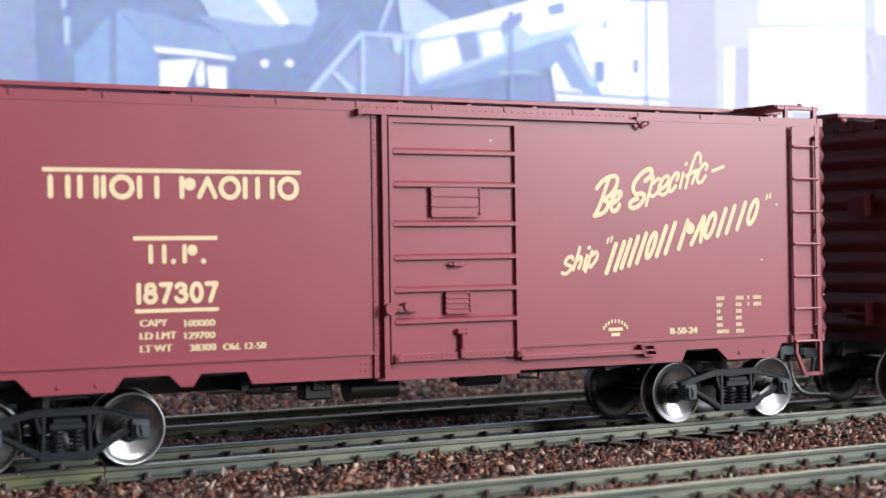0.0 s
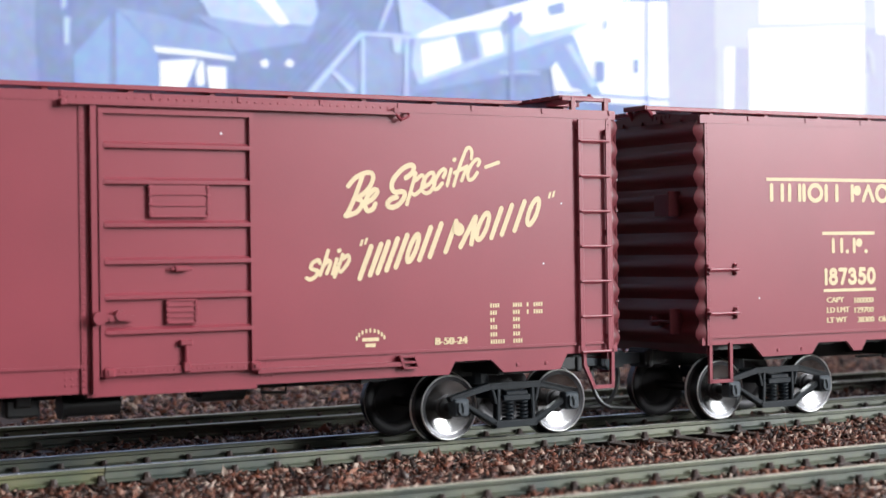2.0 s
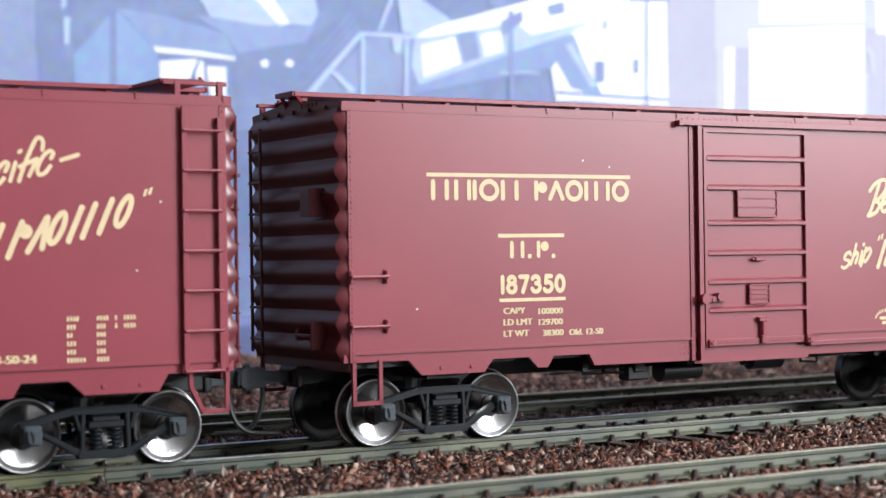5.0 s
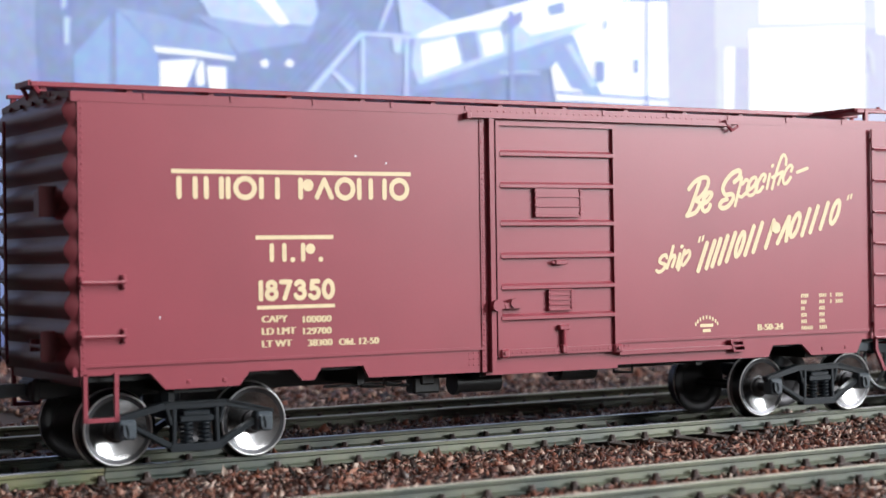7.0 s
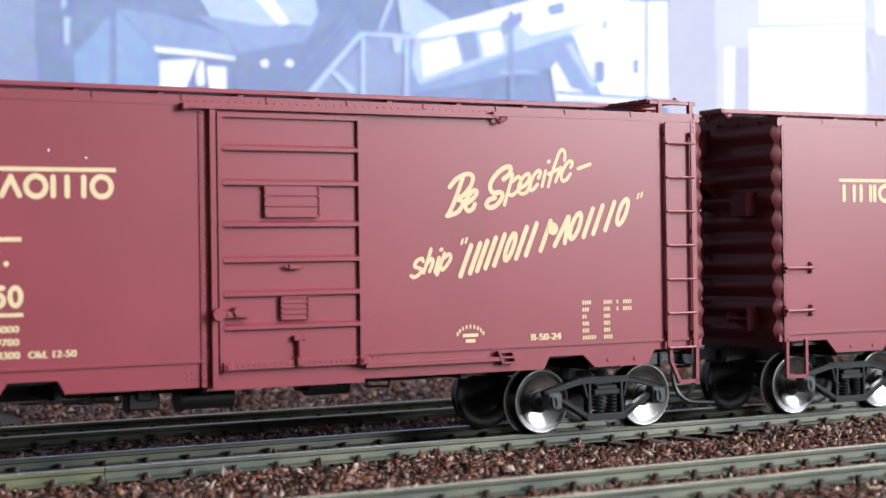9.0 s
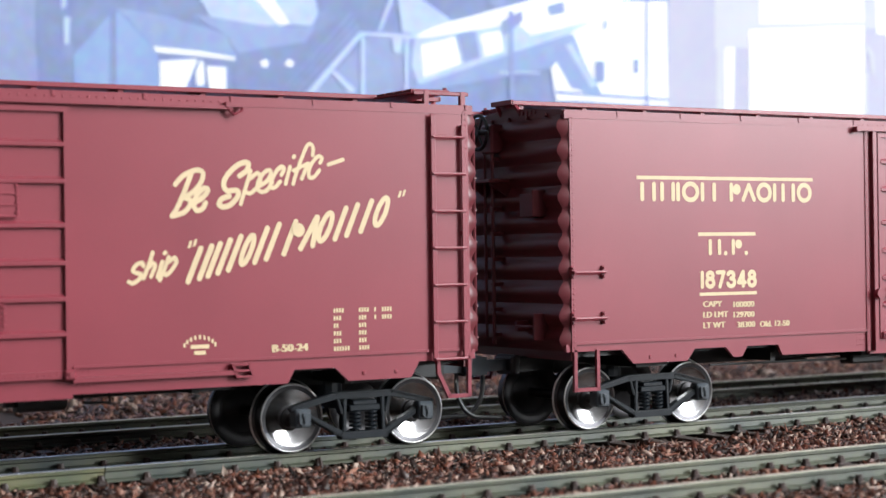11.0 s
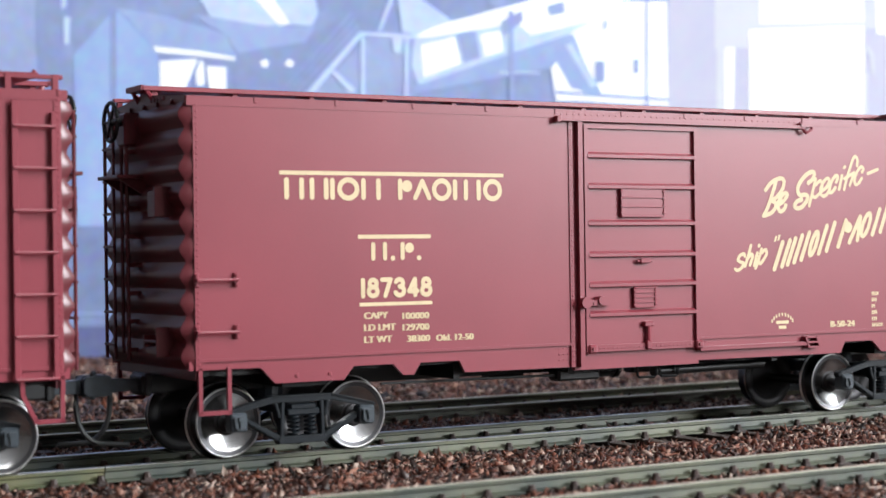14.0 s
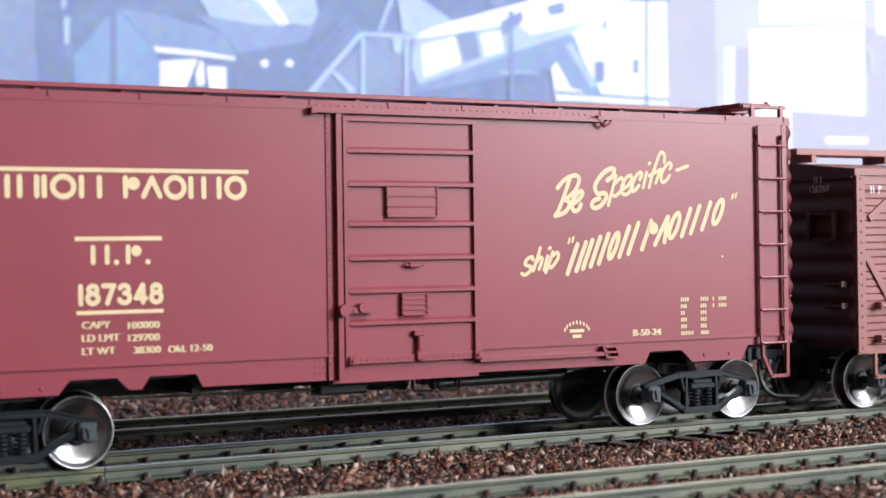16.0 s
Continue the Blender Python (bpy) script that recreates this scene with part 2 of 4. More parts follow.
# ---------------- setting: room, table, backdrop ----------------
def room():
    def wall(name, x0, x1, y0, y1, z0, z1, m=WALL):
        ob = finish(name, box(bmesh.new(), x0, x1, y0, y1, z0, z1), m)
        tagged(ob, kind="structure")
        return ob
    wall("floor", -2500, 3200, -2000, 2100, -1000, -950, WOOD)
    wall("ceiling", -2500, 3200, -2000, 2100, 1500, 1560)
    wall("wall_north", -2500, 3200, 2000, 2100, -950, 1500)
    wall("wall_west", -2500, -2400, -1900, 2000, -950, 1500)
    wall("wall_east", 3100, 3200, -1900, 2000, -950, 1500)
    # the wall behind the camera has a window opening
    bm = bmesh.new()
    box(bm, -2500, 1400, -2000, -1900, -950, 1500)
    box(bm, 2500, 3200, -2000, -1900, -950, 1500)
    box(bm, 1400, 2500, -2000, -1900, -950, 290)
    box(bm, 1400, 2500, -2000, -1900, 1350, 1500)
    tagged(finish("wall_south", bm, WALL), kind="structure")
    table = new("layout_table")
    tagged(table, "timber layout table carrying the model railway", "table")
    part("tabletop", box(bmesh.new(), -420, 820, -150, 520, -28, -8, 1.0), WOOD, table)
    for x, y in ((-380, -110), (780, -110), (-380, 480), (780, 480)):
        part("leg", box(bmesh.new(), x - 22, x + 22, y - 22, y + 22, -950, -28, 1.5), WOOD, table)


GLOW = 0.58   # glow added to the printed board so that its tones come out brighter


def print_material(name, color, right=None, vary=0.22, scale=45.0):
    """Printed paper with added glow: a tone that fades across the sheet with soft mottling."""
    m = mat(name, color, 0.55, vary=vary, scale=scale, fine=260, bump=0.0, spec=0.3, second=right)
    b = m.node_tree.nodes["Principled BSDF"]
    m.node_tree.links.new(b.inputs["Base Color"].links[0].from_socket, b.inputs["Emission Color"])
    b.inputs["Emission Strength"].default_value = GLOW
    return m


def backdrop():
    """A printed photograph on a flat board behind the tracks."""
    board = new("backdrop_board")
    side = Vector((math.cos(HEAD), -math.sin(HEAD), 0))
    up = Vector((0, 0, 1))
    nrm = side.cross(up)
    base = Vector(EYE) + Vector((math.sin(HEAD), math.cos(HEAD), 0)) * 0.525
    m = Matrix((side, -nrm, up)).transposed().to_4x4()
    m.translation = Vector((base.x, base.y, EYE[2]))
    board.matrix_world = m
    tagged(board, "flat backdrop board printed with pale blue industrial buildings, glow added", "backdrop", kind="structure")
    part("panel", box(bmesh.new(), -330, 190, 0.3, 6, -35, 230), WALL, board)
    U = 0.172
    ca, sa = math.cos(radians(-0.81)), math.sin(radians(-0.81))

    def sheet(name, tone, layer, *shapes):
        bm = bmesh.new()
        for s in shapes:
            pts = []
            for px, py in s:
                a, b = (px - 784) * U, (441 - py) * U + 2.0
                pts.append((a * ca - b * sa, a * sa + b * ca))
            quad(bm, pts, 0.25 - layer * 0.06)
        return part(name, bm, tone, board)

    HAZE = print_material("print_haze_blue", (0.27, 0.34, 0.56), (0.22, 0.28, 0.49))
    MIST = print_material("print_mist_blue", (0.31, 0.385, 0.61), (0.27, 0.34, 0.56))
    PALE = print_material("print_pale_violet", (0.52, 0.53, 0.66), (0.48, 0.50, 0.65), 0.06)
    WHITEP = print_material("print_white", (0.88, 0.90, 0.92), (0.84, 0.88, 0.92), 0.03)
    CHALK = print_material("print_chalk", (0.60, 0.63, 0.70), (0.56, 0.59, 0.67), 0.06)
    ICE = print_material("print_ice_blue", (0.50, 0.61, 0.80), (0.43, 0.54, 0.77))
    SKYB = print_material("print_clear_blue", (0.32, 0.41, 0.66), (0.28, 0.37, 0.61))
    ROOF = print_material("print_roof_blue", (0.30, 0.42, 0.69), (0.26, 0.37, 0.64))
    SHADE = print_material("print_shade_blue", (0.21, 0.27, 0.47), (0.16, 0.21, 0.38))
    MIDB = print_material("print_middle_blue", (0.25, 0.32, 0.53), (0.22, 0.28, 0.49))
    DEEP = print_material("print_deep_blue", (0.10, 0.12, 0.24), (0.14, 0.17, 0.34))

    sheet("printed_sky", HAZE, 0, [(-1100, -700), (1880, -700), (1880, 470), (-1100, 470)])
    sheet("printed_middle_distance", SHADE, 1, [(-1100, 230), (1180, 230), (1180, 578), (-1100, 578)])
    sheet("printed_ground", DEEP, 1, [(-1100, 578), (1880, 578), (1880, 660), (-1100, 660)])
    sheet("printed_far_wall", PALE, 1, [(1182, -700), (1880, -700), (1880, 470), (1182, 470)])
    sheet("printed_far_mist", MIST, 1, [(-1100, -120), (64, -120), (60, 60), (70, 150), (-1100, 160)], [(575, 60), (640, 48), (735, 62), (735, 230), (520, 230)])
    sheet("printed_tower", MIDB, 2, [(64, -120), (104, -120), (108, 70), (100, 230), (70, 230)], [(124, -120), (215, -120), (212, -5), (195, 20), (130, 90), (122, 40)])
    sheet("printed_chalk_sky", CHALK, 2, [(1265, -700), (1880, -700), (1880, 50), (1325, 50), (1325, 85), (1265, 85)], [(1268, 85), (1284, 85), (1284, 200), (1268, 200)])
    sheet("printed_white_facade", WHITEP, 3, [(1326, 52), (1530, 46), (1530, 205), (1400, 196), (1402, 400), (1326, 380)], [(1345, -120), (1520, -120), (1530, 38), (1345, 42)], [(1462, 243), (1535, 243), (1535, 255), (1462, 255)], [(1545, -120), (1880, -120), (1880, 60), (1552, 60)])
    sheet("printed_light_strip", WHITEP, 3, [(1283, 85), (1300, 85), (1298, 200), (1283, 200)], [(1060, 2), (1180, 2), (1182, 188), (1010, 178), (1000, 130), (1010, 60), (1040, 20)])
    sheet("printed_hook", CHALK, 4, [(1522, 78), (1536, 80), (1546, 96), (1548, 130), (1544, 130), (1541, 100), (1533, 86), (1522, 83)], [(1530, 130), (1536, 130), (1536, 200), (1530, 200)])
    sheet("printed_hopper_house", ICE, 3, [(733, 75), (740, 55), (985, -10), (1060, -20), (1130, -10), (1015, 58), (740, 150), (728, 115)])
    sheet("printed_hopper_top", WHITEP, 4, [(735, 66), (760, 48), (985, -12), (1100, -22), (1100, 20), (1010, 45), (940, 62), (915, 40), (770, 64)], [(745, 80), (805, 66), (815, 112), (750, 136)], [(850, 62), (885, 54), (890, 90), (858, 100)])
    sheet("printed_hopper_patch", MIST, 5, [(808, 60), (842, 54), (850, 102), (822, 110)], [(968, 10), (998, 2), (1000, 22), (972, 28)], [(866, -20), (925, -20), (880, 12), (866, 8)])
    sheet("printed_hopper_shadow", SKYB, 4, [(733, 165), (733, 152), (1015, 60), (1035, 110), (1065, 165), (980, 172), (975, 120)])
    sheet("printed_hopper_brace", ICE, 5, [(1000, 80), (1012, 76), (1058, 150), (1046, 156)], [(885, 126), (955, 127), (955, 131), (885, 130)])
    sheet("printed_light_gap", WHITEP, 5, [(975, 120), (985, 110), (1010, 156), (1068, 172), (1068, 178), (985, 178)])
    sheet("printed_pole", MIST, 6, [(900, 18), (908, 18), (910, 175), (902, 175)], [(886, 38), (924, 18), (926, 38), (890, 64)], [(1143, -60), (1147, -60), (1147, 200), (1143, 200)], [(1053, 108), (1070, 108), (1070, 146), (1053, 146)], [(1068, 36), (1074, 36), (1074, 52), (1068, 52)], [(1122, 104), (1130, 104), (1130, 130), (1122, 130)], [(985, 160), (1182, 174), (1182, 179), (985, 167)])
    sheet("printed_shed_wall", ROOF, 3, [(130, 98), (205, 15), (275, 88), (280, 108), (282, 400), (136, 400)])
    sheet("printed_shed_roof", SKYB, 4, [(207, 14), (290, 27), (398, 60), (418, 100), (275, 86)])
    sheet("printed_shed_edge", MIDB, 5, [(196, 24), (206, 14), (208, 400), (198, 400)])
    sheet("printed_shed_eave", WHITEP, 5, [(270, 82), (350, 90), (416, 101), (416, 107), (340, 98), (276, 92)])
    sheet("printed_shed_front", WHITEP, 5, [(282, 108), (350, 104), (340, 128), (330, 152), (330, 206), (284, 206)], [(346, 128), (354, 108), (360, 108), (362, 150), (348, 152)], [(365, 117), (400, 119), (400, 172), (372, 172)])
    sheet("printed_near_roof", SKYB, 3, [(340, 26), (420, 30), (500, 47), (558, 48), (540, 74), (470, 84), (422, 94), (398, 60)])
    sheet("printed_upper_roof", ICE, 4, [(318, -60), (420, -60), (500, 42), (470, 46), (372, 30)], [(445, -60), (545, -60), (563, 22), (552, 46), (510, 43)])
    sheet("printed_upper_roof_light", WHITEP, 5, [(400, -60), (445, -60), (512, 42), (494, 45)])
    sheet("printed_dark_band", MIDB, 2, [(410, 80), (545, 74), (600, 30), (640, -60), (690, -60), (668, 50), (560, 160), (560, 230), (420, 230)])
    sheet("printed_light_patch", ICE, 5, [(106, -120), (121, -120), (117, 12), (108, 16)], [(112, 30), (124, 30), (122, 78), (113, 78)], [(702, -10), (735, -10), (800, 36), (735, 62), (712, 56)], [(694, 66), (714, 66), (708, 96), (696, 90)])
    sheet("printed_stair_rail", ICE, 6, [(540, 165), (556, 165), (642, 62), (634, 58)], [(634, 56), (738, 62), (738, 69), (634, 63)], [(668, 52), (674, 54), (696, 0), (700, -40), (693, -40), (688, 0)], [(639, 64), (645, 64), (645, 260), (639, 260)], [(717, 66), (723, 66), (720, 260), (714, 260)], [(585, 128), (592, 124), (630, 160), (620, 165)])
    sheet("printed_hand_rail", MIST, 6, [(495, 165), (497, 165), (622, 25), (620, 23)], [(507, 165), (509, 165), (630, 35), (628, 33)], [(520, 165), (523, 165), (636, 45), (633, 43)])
    # two small white dots side by side
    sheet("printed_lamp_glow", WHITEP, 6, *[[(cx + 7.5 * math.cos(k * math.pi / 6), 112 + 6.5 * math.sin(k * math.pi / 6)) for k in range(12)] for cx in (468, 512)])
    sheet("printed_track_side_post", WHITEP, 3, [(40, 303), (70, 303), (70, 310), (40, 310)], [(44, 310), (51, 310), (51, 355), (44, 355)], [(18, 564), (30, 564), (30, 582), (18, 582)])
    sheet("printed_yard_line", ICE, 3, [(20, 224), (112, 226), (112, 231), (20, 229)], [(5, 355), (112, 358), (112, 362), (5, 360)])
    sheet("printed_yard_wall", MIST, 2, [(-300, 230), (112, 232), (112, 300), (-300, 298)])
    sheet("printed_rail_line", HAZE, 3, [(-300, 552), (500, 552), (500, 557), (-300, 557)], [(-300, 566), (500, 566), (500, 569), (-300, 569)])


# ---------------- track and ballast ----------------
TRACKS = (-43.0, 14.45, 60.3)
GAUGE = 8.15     # rail centres to track centre
BED = -2.35


def tie_mesh():
    bm = bmesh.new()
    box(bm, -1.25, 1.25, -14.5, 14.5, -4.0, -2.1, 0.08)
    for y in (-GAUGE, GAUGE):
        for s in (-1, 1):
            c = y + s * 1.05
            box(bm, -0.55, 0.55, c - 0.5, c + 0.5, -2.12, -1.5, 0.15)
            rod(bm, (0, c, -1.6), (0, c, -1.0), 0.58, 8, 0.42)
        box(bm, -1.1, 1.1, y - 1.9, y + 1.9, -2.12, -1.98)
    return bm


def track(yc):
    t = new("model_track")
    t.location = (0, yc * MM, 0)
    tagged(t, "weathered model railway track with dark brown ties bedded in ballast", "track", "parallel tracks")
    prof = [(-0.95, -2.0), (0.95, -2.0), (0.95, -1.75), (0.28, -1.5), (0.22, -0.72), (0.54, -0.55), (0.54, -0.13), (0.42, 0.0), (-0.42, 0.0), (-0.54, -0.13), (-0.54, -0.55), (-0.22, -0.72), (-0.28, -1.5), (-0.95, -1.75)]
    for y in (-GAUGE, GAUGE):
        # the near running rail has a joint, with a yellower length before it
        joint = 76.9 if (y < 0 and 0 < yc < 40) else None
        for x0, x1, side in ((-410, joint - 0.08, RAIL_YELLOW), (joint + 0.08, 810, RAIL_SIDE)) if joint else ((-410, 810, RAIL_SIDE),):
            bm = bmesh.new()
            rings = [[bm.verts.new((x, y + a, b)) for a, b in prof] for x in (x0, (x0 + x1) / 2, x1)]
            for r0, r1 in zip(rings, rings[1:]):
                for k in range(len(prof)):
                    f = bm.faces.new((r0[k], r0[(k + 1) % len(prof)], r1[(k + 1) % len(prof)], r1[k]))
                    f.material_index = 1 if k in (6, 7, 8) else 0
            bm.faces.new(rings[0])
            bm.faces.new(rings[-1][::-1])
            part("rail", bm, [side, RAIL_RUN if 0 < yc < 40 else RAIL_TOP], t, "weathered olive grey rail with a polished head")
    return t


def ballast(name, label, n, xr, yr, size, keep, seed, zf):
    """Loose angular chips, uncountable."""
    rng = np.random.default_rng(seed)
    x = rng.uniform(*xr, n)
    y = rng.uniform(*yr, n)
    ok = keep(x, y)
    x, y = x[ok], y[ok]
    n = len(x)
    s = size * np.exp(rng.normal(0, 0.3, n))
    shape = np.array([(1.15, 0.1, 0), (-1.0, 0.35, 0.1), (0.3, 0.66, 0), (-0.45, -0.6, 0.05), (0.3, -0.1, 0.2), (-0.3, 0.2, -0.2)])
    v = shape[None] * (1 + rng.uniform(-0.3, 0.3, (n, 6, 1))) + rng.normal(0, 0.09, (n, 6, 3))
    v *= s[:, None, None] * np.array([1.12, 1.0, 0.8])
    q = rng.normal(0, 1, (n, 4))
    q[:, 1:3] *= 0.38
    q /= np.linalg.norm(q, axis=1)[:, None]
    w, a, b, c = q.T
    R = np.stack([1 - 2 * (b * b + c * c), 2 * (a * b - w * c), 2 * (a * c + w * b), 2 * (a * b + w * c), 1 - 2 * (a * a + c * c), 2 * (b * c - w * a), 2 * (a * c - w * b), 2 * (b * c + w * a), 1 - 2 * (a * a + b * b)], -1).reshape(n, 3, 3)
    v = np.einsum("nij,nkj->nki", R, v)
    z = zf(x, y) + rng.uniform(-0.25, 0.3, n) * size
    v += np.stack([x, y, z], -1)[:, None]
    tri = np.array([(0, 2, 4), (2, 1, 4), (1, 3, 4), (3, 0, 4), (2, 0, 5), (1, 2, 5), (3, 1, 5), (0, 3, 5)])
    f = (np.arange(n)[:, None, None] * 6 + tri[None]).reshape(-1, 3)
    me = bpy.data.meshes.new(name)
    me.vertices.add(n * 6)
    me.vertices.foreach_set("co", (v.reshape(-1) * MM).astype(np.float32))
    me.loops.add(len(f) * 3)
    me.loops.foreach_set("vertex_index", f.reshape(-1).astype(np.int32))
    me.polygons.add(len(f))
    me.polygons.foreach_set("loop_start", np.arange(0, len(f) * 3, 3, dtype=np.int32))
    me.polygons.foreach_set("loop_total", np.full(len(f), 3, dtype=np.int32))
    me.update(calc_edges=True)
    me.materials.append(CHIPS)
    return tagged(new(name, me), label, "ballast", kind="stuff")


def bed_height(x, y):
    z = np.full(np.shape(x), BED)
    for yc in TRACKS:
        d = np.abs(y - yc)
        z = np.where(d < 14, BED + 0.12, z)
        z = np.where((d > 6.3) & (d < 10.0), BED - 0.35, z)
    z = np.where((x > 152) & (x < 186) & (y > -1.5) & (y < 5.5), z - 0.7, z)
    return z + 0.18 * np.sin(x * 0.21 + y * 0.13) + 0.14 * np.sin(x * 0.07 - y * 0.31)


def keep_near(x, y):
    ok = (x > 40 + 0.25 * (y + 60)) & (x < 190 + 1.15 * (y + 60) * 0.9 + 20)
    for yc in TRACKS:
        ok &= ~(np.abs(np.abs(y - yc) - GAUGE) < 2.15)
    return ok


def keep_far(x, y):
    d = x * math.sin(HEAD) + (y + 209.5) * math.cos(HEAD)
    a = x * math.cos(HEAD) - (y + 209.5) * math.sin(HEAD)
    return (d < 522) & (np.abs(a) < 0.30 * d)


def ground():
    bm = bmesh.new()
    box(bm, -420, 820, -150, 520, -8, -3.1)
    tagged(finish("ground", bm, GROUND), kind="structure")
    ballast("track_ballast", "loose rust-brown and grey stone chips between the rails", 160000, (45, 330), (-75, 95), 0.57, keep_near, 3, bed_height)
    ballast("verge_ballast", "loose rust-brown stone chips beyond the far track", 60000, (100, 470), (92, 330), 0.85, keep_far, 5, lambda x, y: np.full(np.shape(x), -2.55))


# ---------------- rolling stock ----------------
HW = 14.45          # half width of a car body
HL = 72.0          # half length
BASES = (-54.7, 55.0)
AXLES = (-9.65, 9.65)
WHEEL_R = 4.8


def side_frame_bm(s):
    """One cast truck side frame; s is the side, -1 near, 1 far."""
    bm = bmesh.new()
    y0, y1 = sorted((s * 11.0, s * 12.3))
    beam(bm, (-11.2, 6.2), (-4.3, 7.8), 0.8, y0, y1, 0.95)
    beam(bm, (-4.5, 7.75), (4.5, 7.75), 0.95, y0, y1)
    beam(bm, (4.3, 7.8), (11.2, 6.2), 0.95, y0, y1, 0.8)
    beam(bm, (-8.6, 5.2), (-3.3, 2.35), 0.75, y0, y1, 0.85)
    beam(bm, (8.6, 5.2), (3.3, 2.35), 0.75, y0, y1, 0.85)
    beam(bm, (-3.7, 2.2), (3.7, 2.2), 1.05, y0 - 0.15, y1 + 0.15)
    for k in (-1, 1):
        beam(bm, (k * 3.1, 2.3), (k * 2.95, 7.5), 0.6, y0, y1)
        beam(bm, (k * 4.0, 7.3), (k * 3.4, 5.2), 0.5, y0, y1)
    # raised flange along the upper chord
    f0, f1 = sorted((s * 12.3, s * 12.6))
    beam(bm, (-11.0, 6.5), (-4.3, 8.15), 0.28, f0, f1)
    beam(bm, (-4.4, 8.12), (4.4, 8.12), 0.28, f0, f1)
    beam(bm, (4.3, 8.15), (11.0, 6.5), 0.28, f0, f1)
    beam(bm, (-8.3, 4.9), (-3.3, 1.95), 0.28, f0, f1)
    beam(bm, (8.3, 4.9), (3.3, 1.95), 0.28, f0, f1)
    return soften(bm, 0.13)


def soften(bm, w):
    """Rounds the hard edges of a casting."""
    bmesh.ops.recalc_face_normals(bm, faces=bm.faces)
    edges = [e for e in bm.edges if len(e.link_faces) == 2 and e.calc_face_angle(0) > 0.6]
    bmesh.ops.bevel(bm, geom=edges, offset=w, segments=2, affect="EDGES", clamp_overlap=True)
    return bm


def journal_bm(x, s):
    bm = bmesh.new()
    y0, y1 = sorted((s * 10.8, s * 12.9))
    box(bm, x - 1.25, x + 1.25, y0, y1, 3.7, 6.3, 0.25)
    c0, c1 = sorted((s * 12.85, s * 13.25))
    plate(bm, [(x - 0.85, 5.8), (x - 0.85, 4.4), (x - 0.45, 4.0), (x + 0.45, 4.0), (x + 0.85, 4.4), (x + 0.85, 5.8)], c0, c1)
    h0, h1 = sorted((s * 13.2, s * 13.5))
    box(bm, x - 0.4, x + 0.4, h0, h1, 5.2, 5.75)
    box(bm, x - 0.2, x + 0.2, h0, h1, 4.3, 5.3)
    return bm


def spring_bm(x, s):
    bm = bmesh.new()
    n, turns, r, wire = 12, 5, 0.72, 0.2
    pts = []
    for i in range(n * turns + 1):
        a = 2 * math.pi * i / n
        pts.append((x + r * math.cos(a), s * 11.9 + r * math.sin(a), 2.7 + 2.75 * i / (n * turns)))
    tube(bm, pts, wire, 5)
    rod(bm, (x, s * 11.9, 2.7), (x, s * 11.9, 5.4), 0.3, 6)
    return bm


def axle_bm():
    return lathe(bmesh.new(), [(0, -10.9), (0.55, -10.9), (0.75, -9.4), (0.75, 9.4), (0.55, 10.9), (0, 10.9)], 14)


def wheel_bm(s):
    """A flanged wheel turned about y; 0 dark back and hub, 1 bright, 2 darkened, 3 glint edge."""
    bm = bmesh.new()
    lathe(bm, [(4.5, s * 9.22), (4.55, s * 9.29), (4.62, s * 9.32), (4.7, s * 9.29), (4.78, s * 9.2)], 56, 3)
    lathe(bm, [(4.78, s * 9.2), (4.82, s * 7.5), (4.95, s * 7.35), (5.2, s * 7.2)], 56, 2)
    lathe(bm, [(5.2, s * 7.2), (5.33, s * 7.14), (5.42, s * 7.0), (5.3, s * 6.8)], 56, 3)
    lathe(bm, [(5.3, s * 6.8), (5.0, s * 6.7), (3.9, s * 6.75), (3.2, s * 7.3), (1.4, s * 7.0), (0.75, s * 6.6)], 56, 0)
    lathe(bm, [(4.5, s * 9.22), (3.95, s * 9.14)], 56, 2)
    lathe(bm, [(3.95, s * 9.14), (3.6, s * 8.98), (3.2, s * 8.84), (2.8, s * 8.72), (2.3, s * 8.6), (1.8, s * 8.51)], 56, 1)
    lathe(bm, [(1.8, s * 8.51), (1.5, s * 8.6), (1.4, s * 8.95), (0.75, s * 9.05)], 30, 0)
    return bm


def add_trucks(car):
    for base in BASES:
        bm = bmesh.new()
        box(bm, base - 1.6, base + 1.6, -11.2, 11.2, 5.4, 7.4, 0.2)
        rod(bm, (base, 0, 7.3), (base, 0, 9.2), 2.6, 16)
        for s in (-1, 1):
            y0, y1 = sorted((s * 11.0, s * 12.6))
            box(bm, base - 2.4, base + 2.4, y0, y1, 5.5, 6.4, 0.15)
            box(bm, base - 1.9, base + 1.9, y0, y1, 6.3, 7.0, 0.15)
        truck = part("truck", bm, FRAME, car, "dark blue-grey cast freight truck")
        for s in (-1, 1):
            bm = side_frame_bm(s)
            bm.transform(Matrix.Translation((base, 0, 0)))
            part("side_frame", bm, FRAME, truck)
            for ax in AXLES:
                part("journal_box", soften(journal_bm(base + ax, s), 0.1), LIT_PLASTIC, truck)
            for k in (-1.25, 1.25):
                part("spring", spring_bm(base + k, s), FRAME, truck, smooth=True)
        for ax in AXLES:
            w = part("wheelset", axle_bm(), WHEEL_DARK, car, "bright turned steel wheels on a dark axle", True)
            w.location = ((base + ax) * MM, 0, WHEEL_R * MM)
            for s in (-1, 1):
                part("wheel", wheel_bm(s), [WHEEL_DARK, STEEL, RIM_DARK, RIM_GLINT], w, "bright turned steel wheel", True)


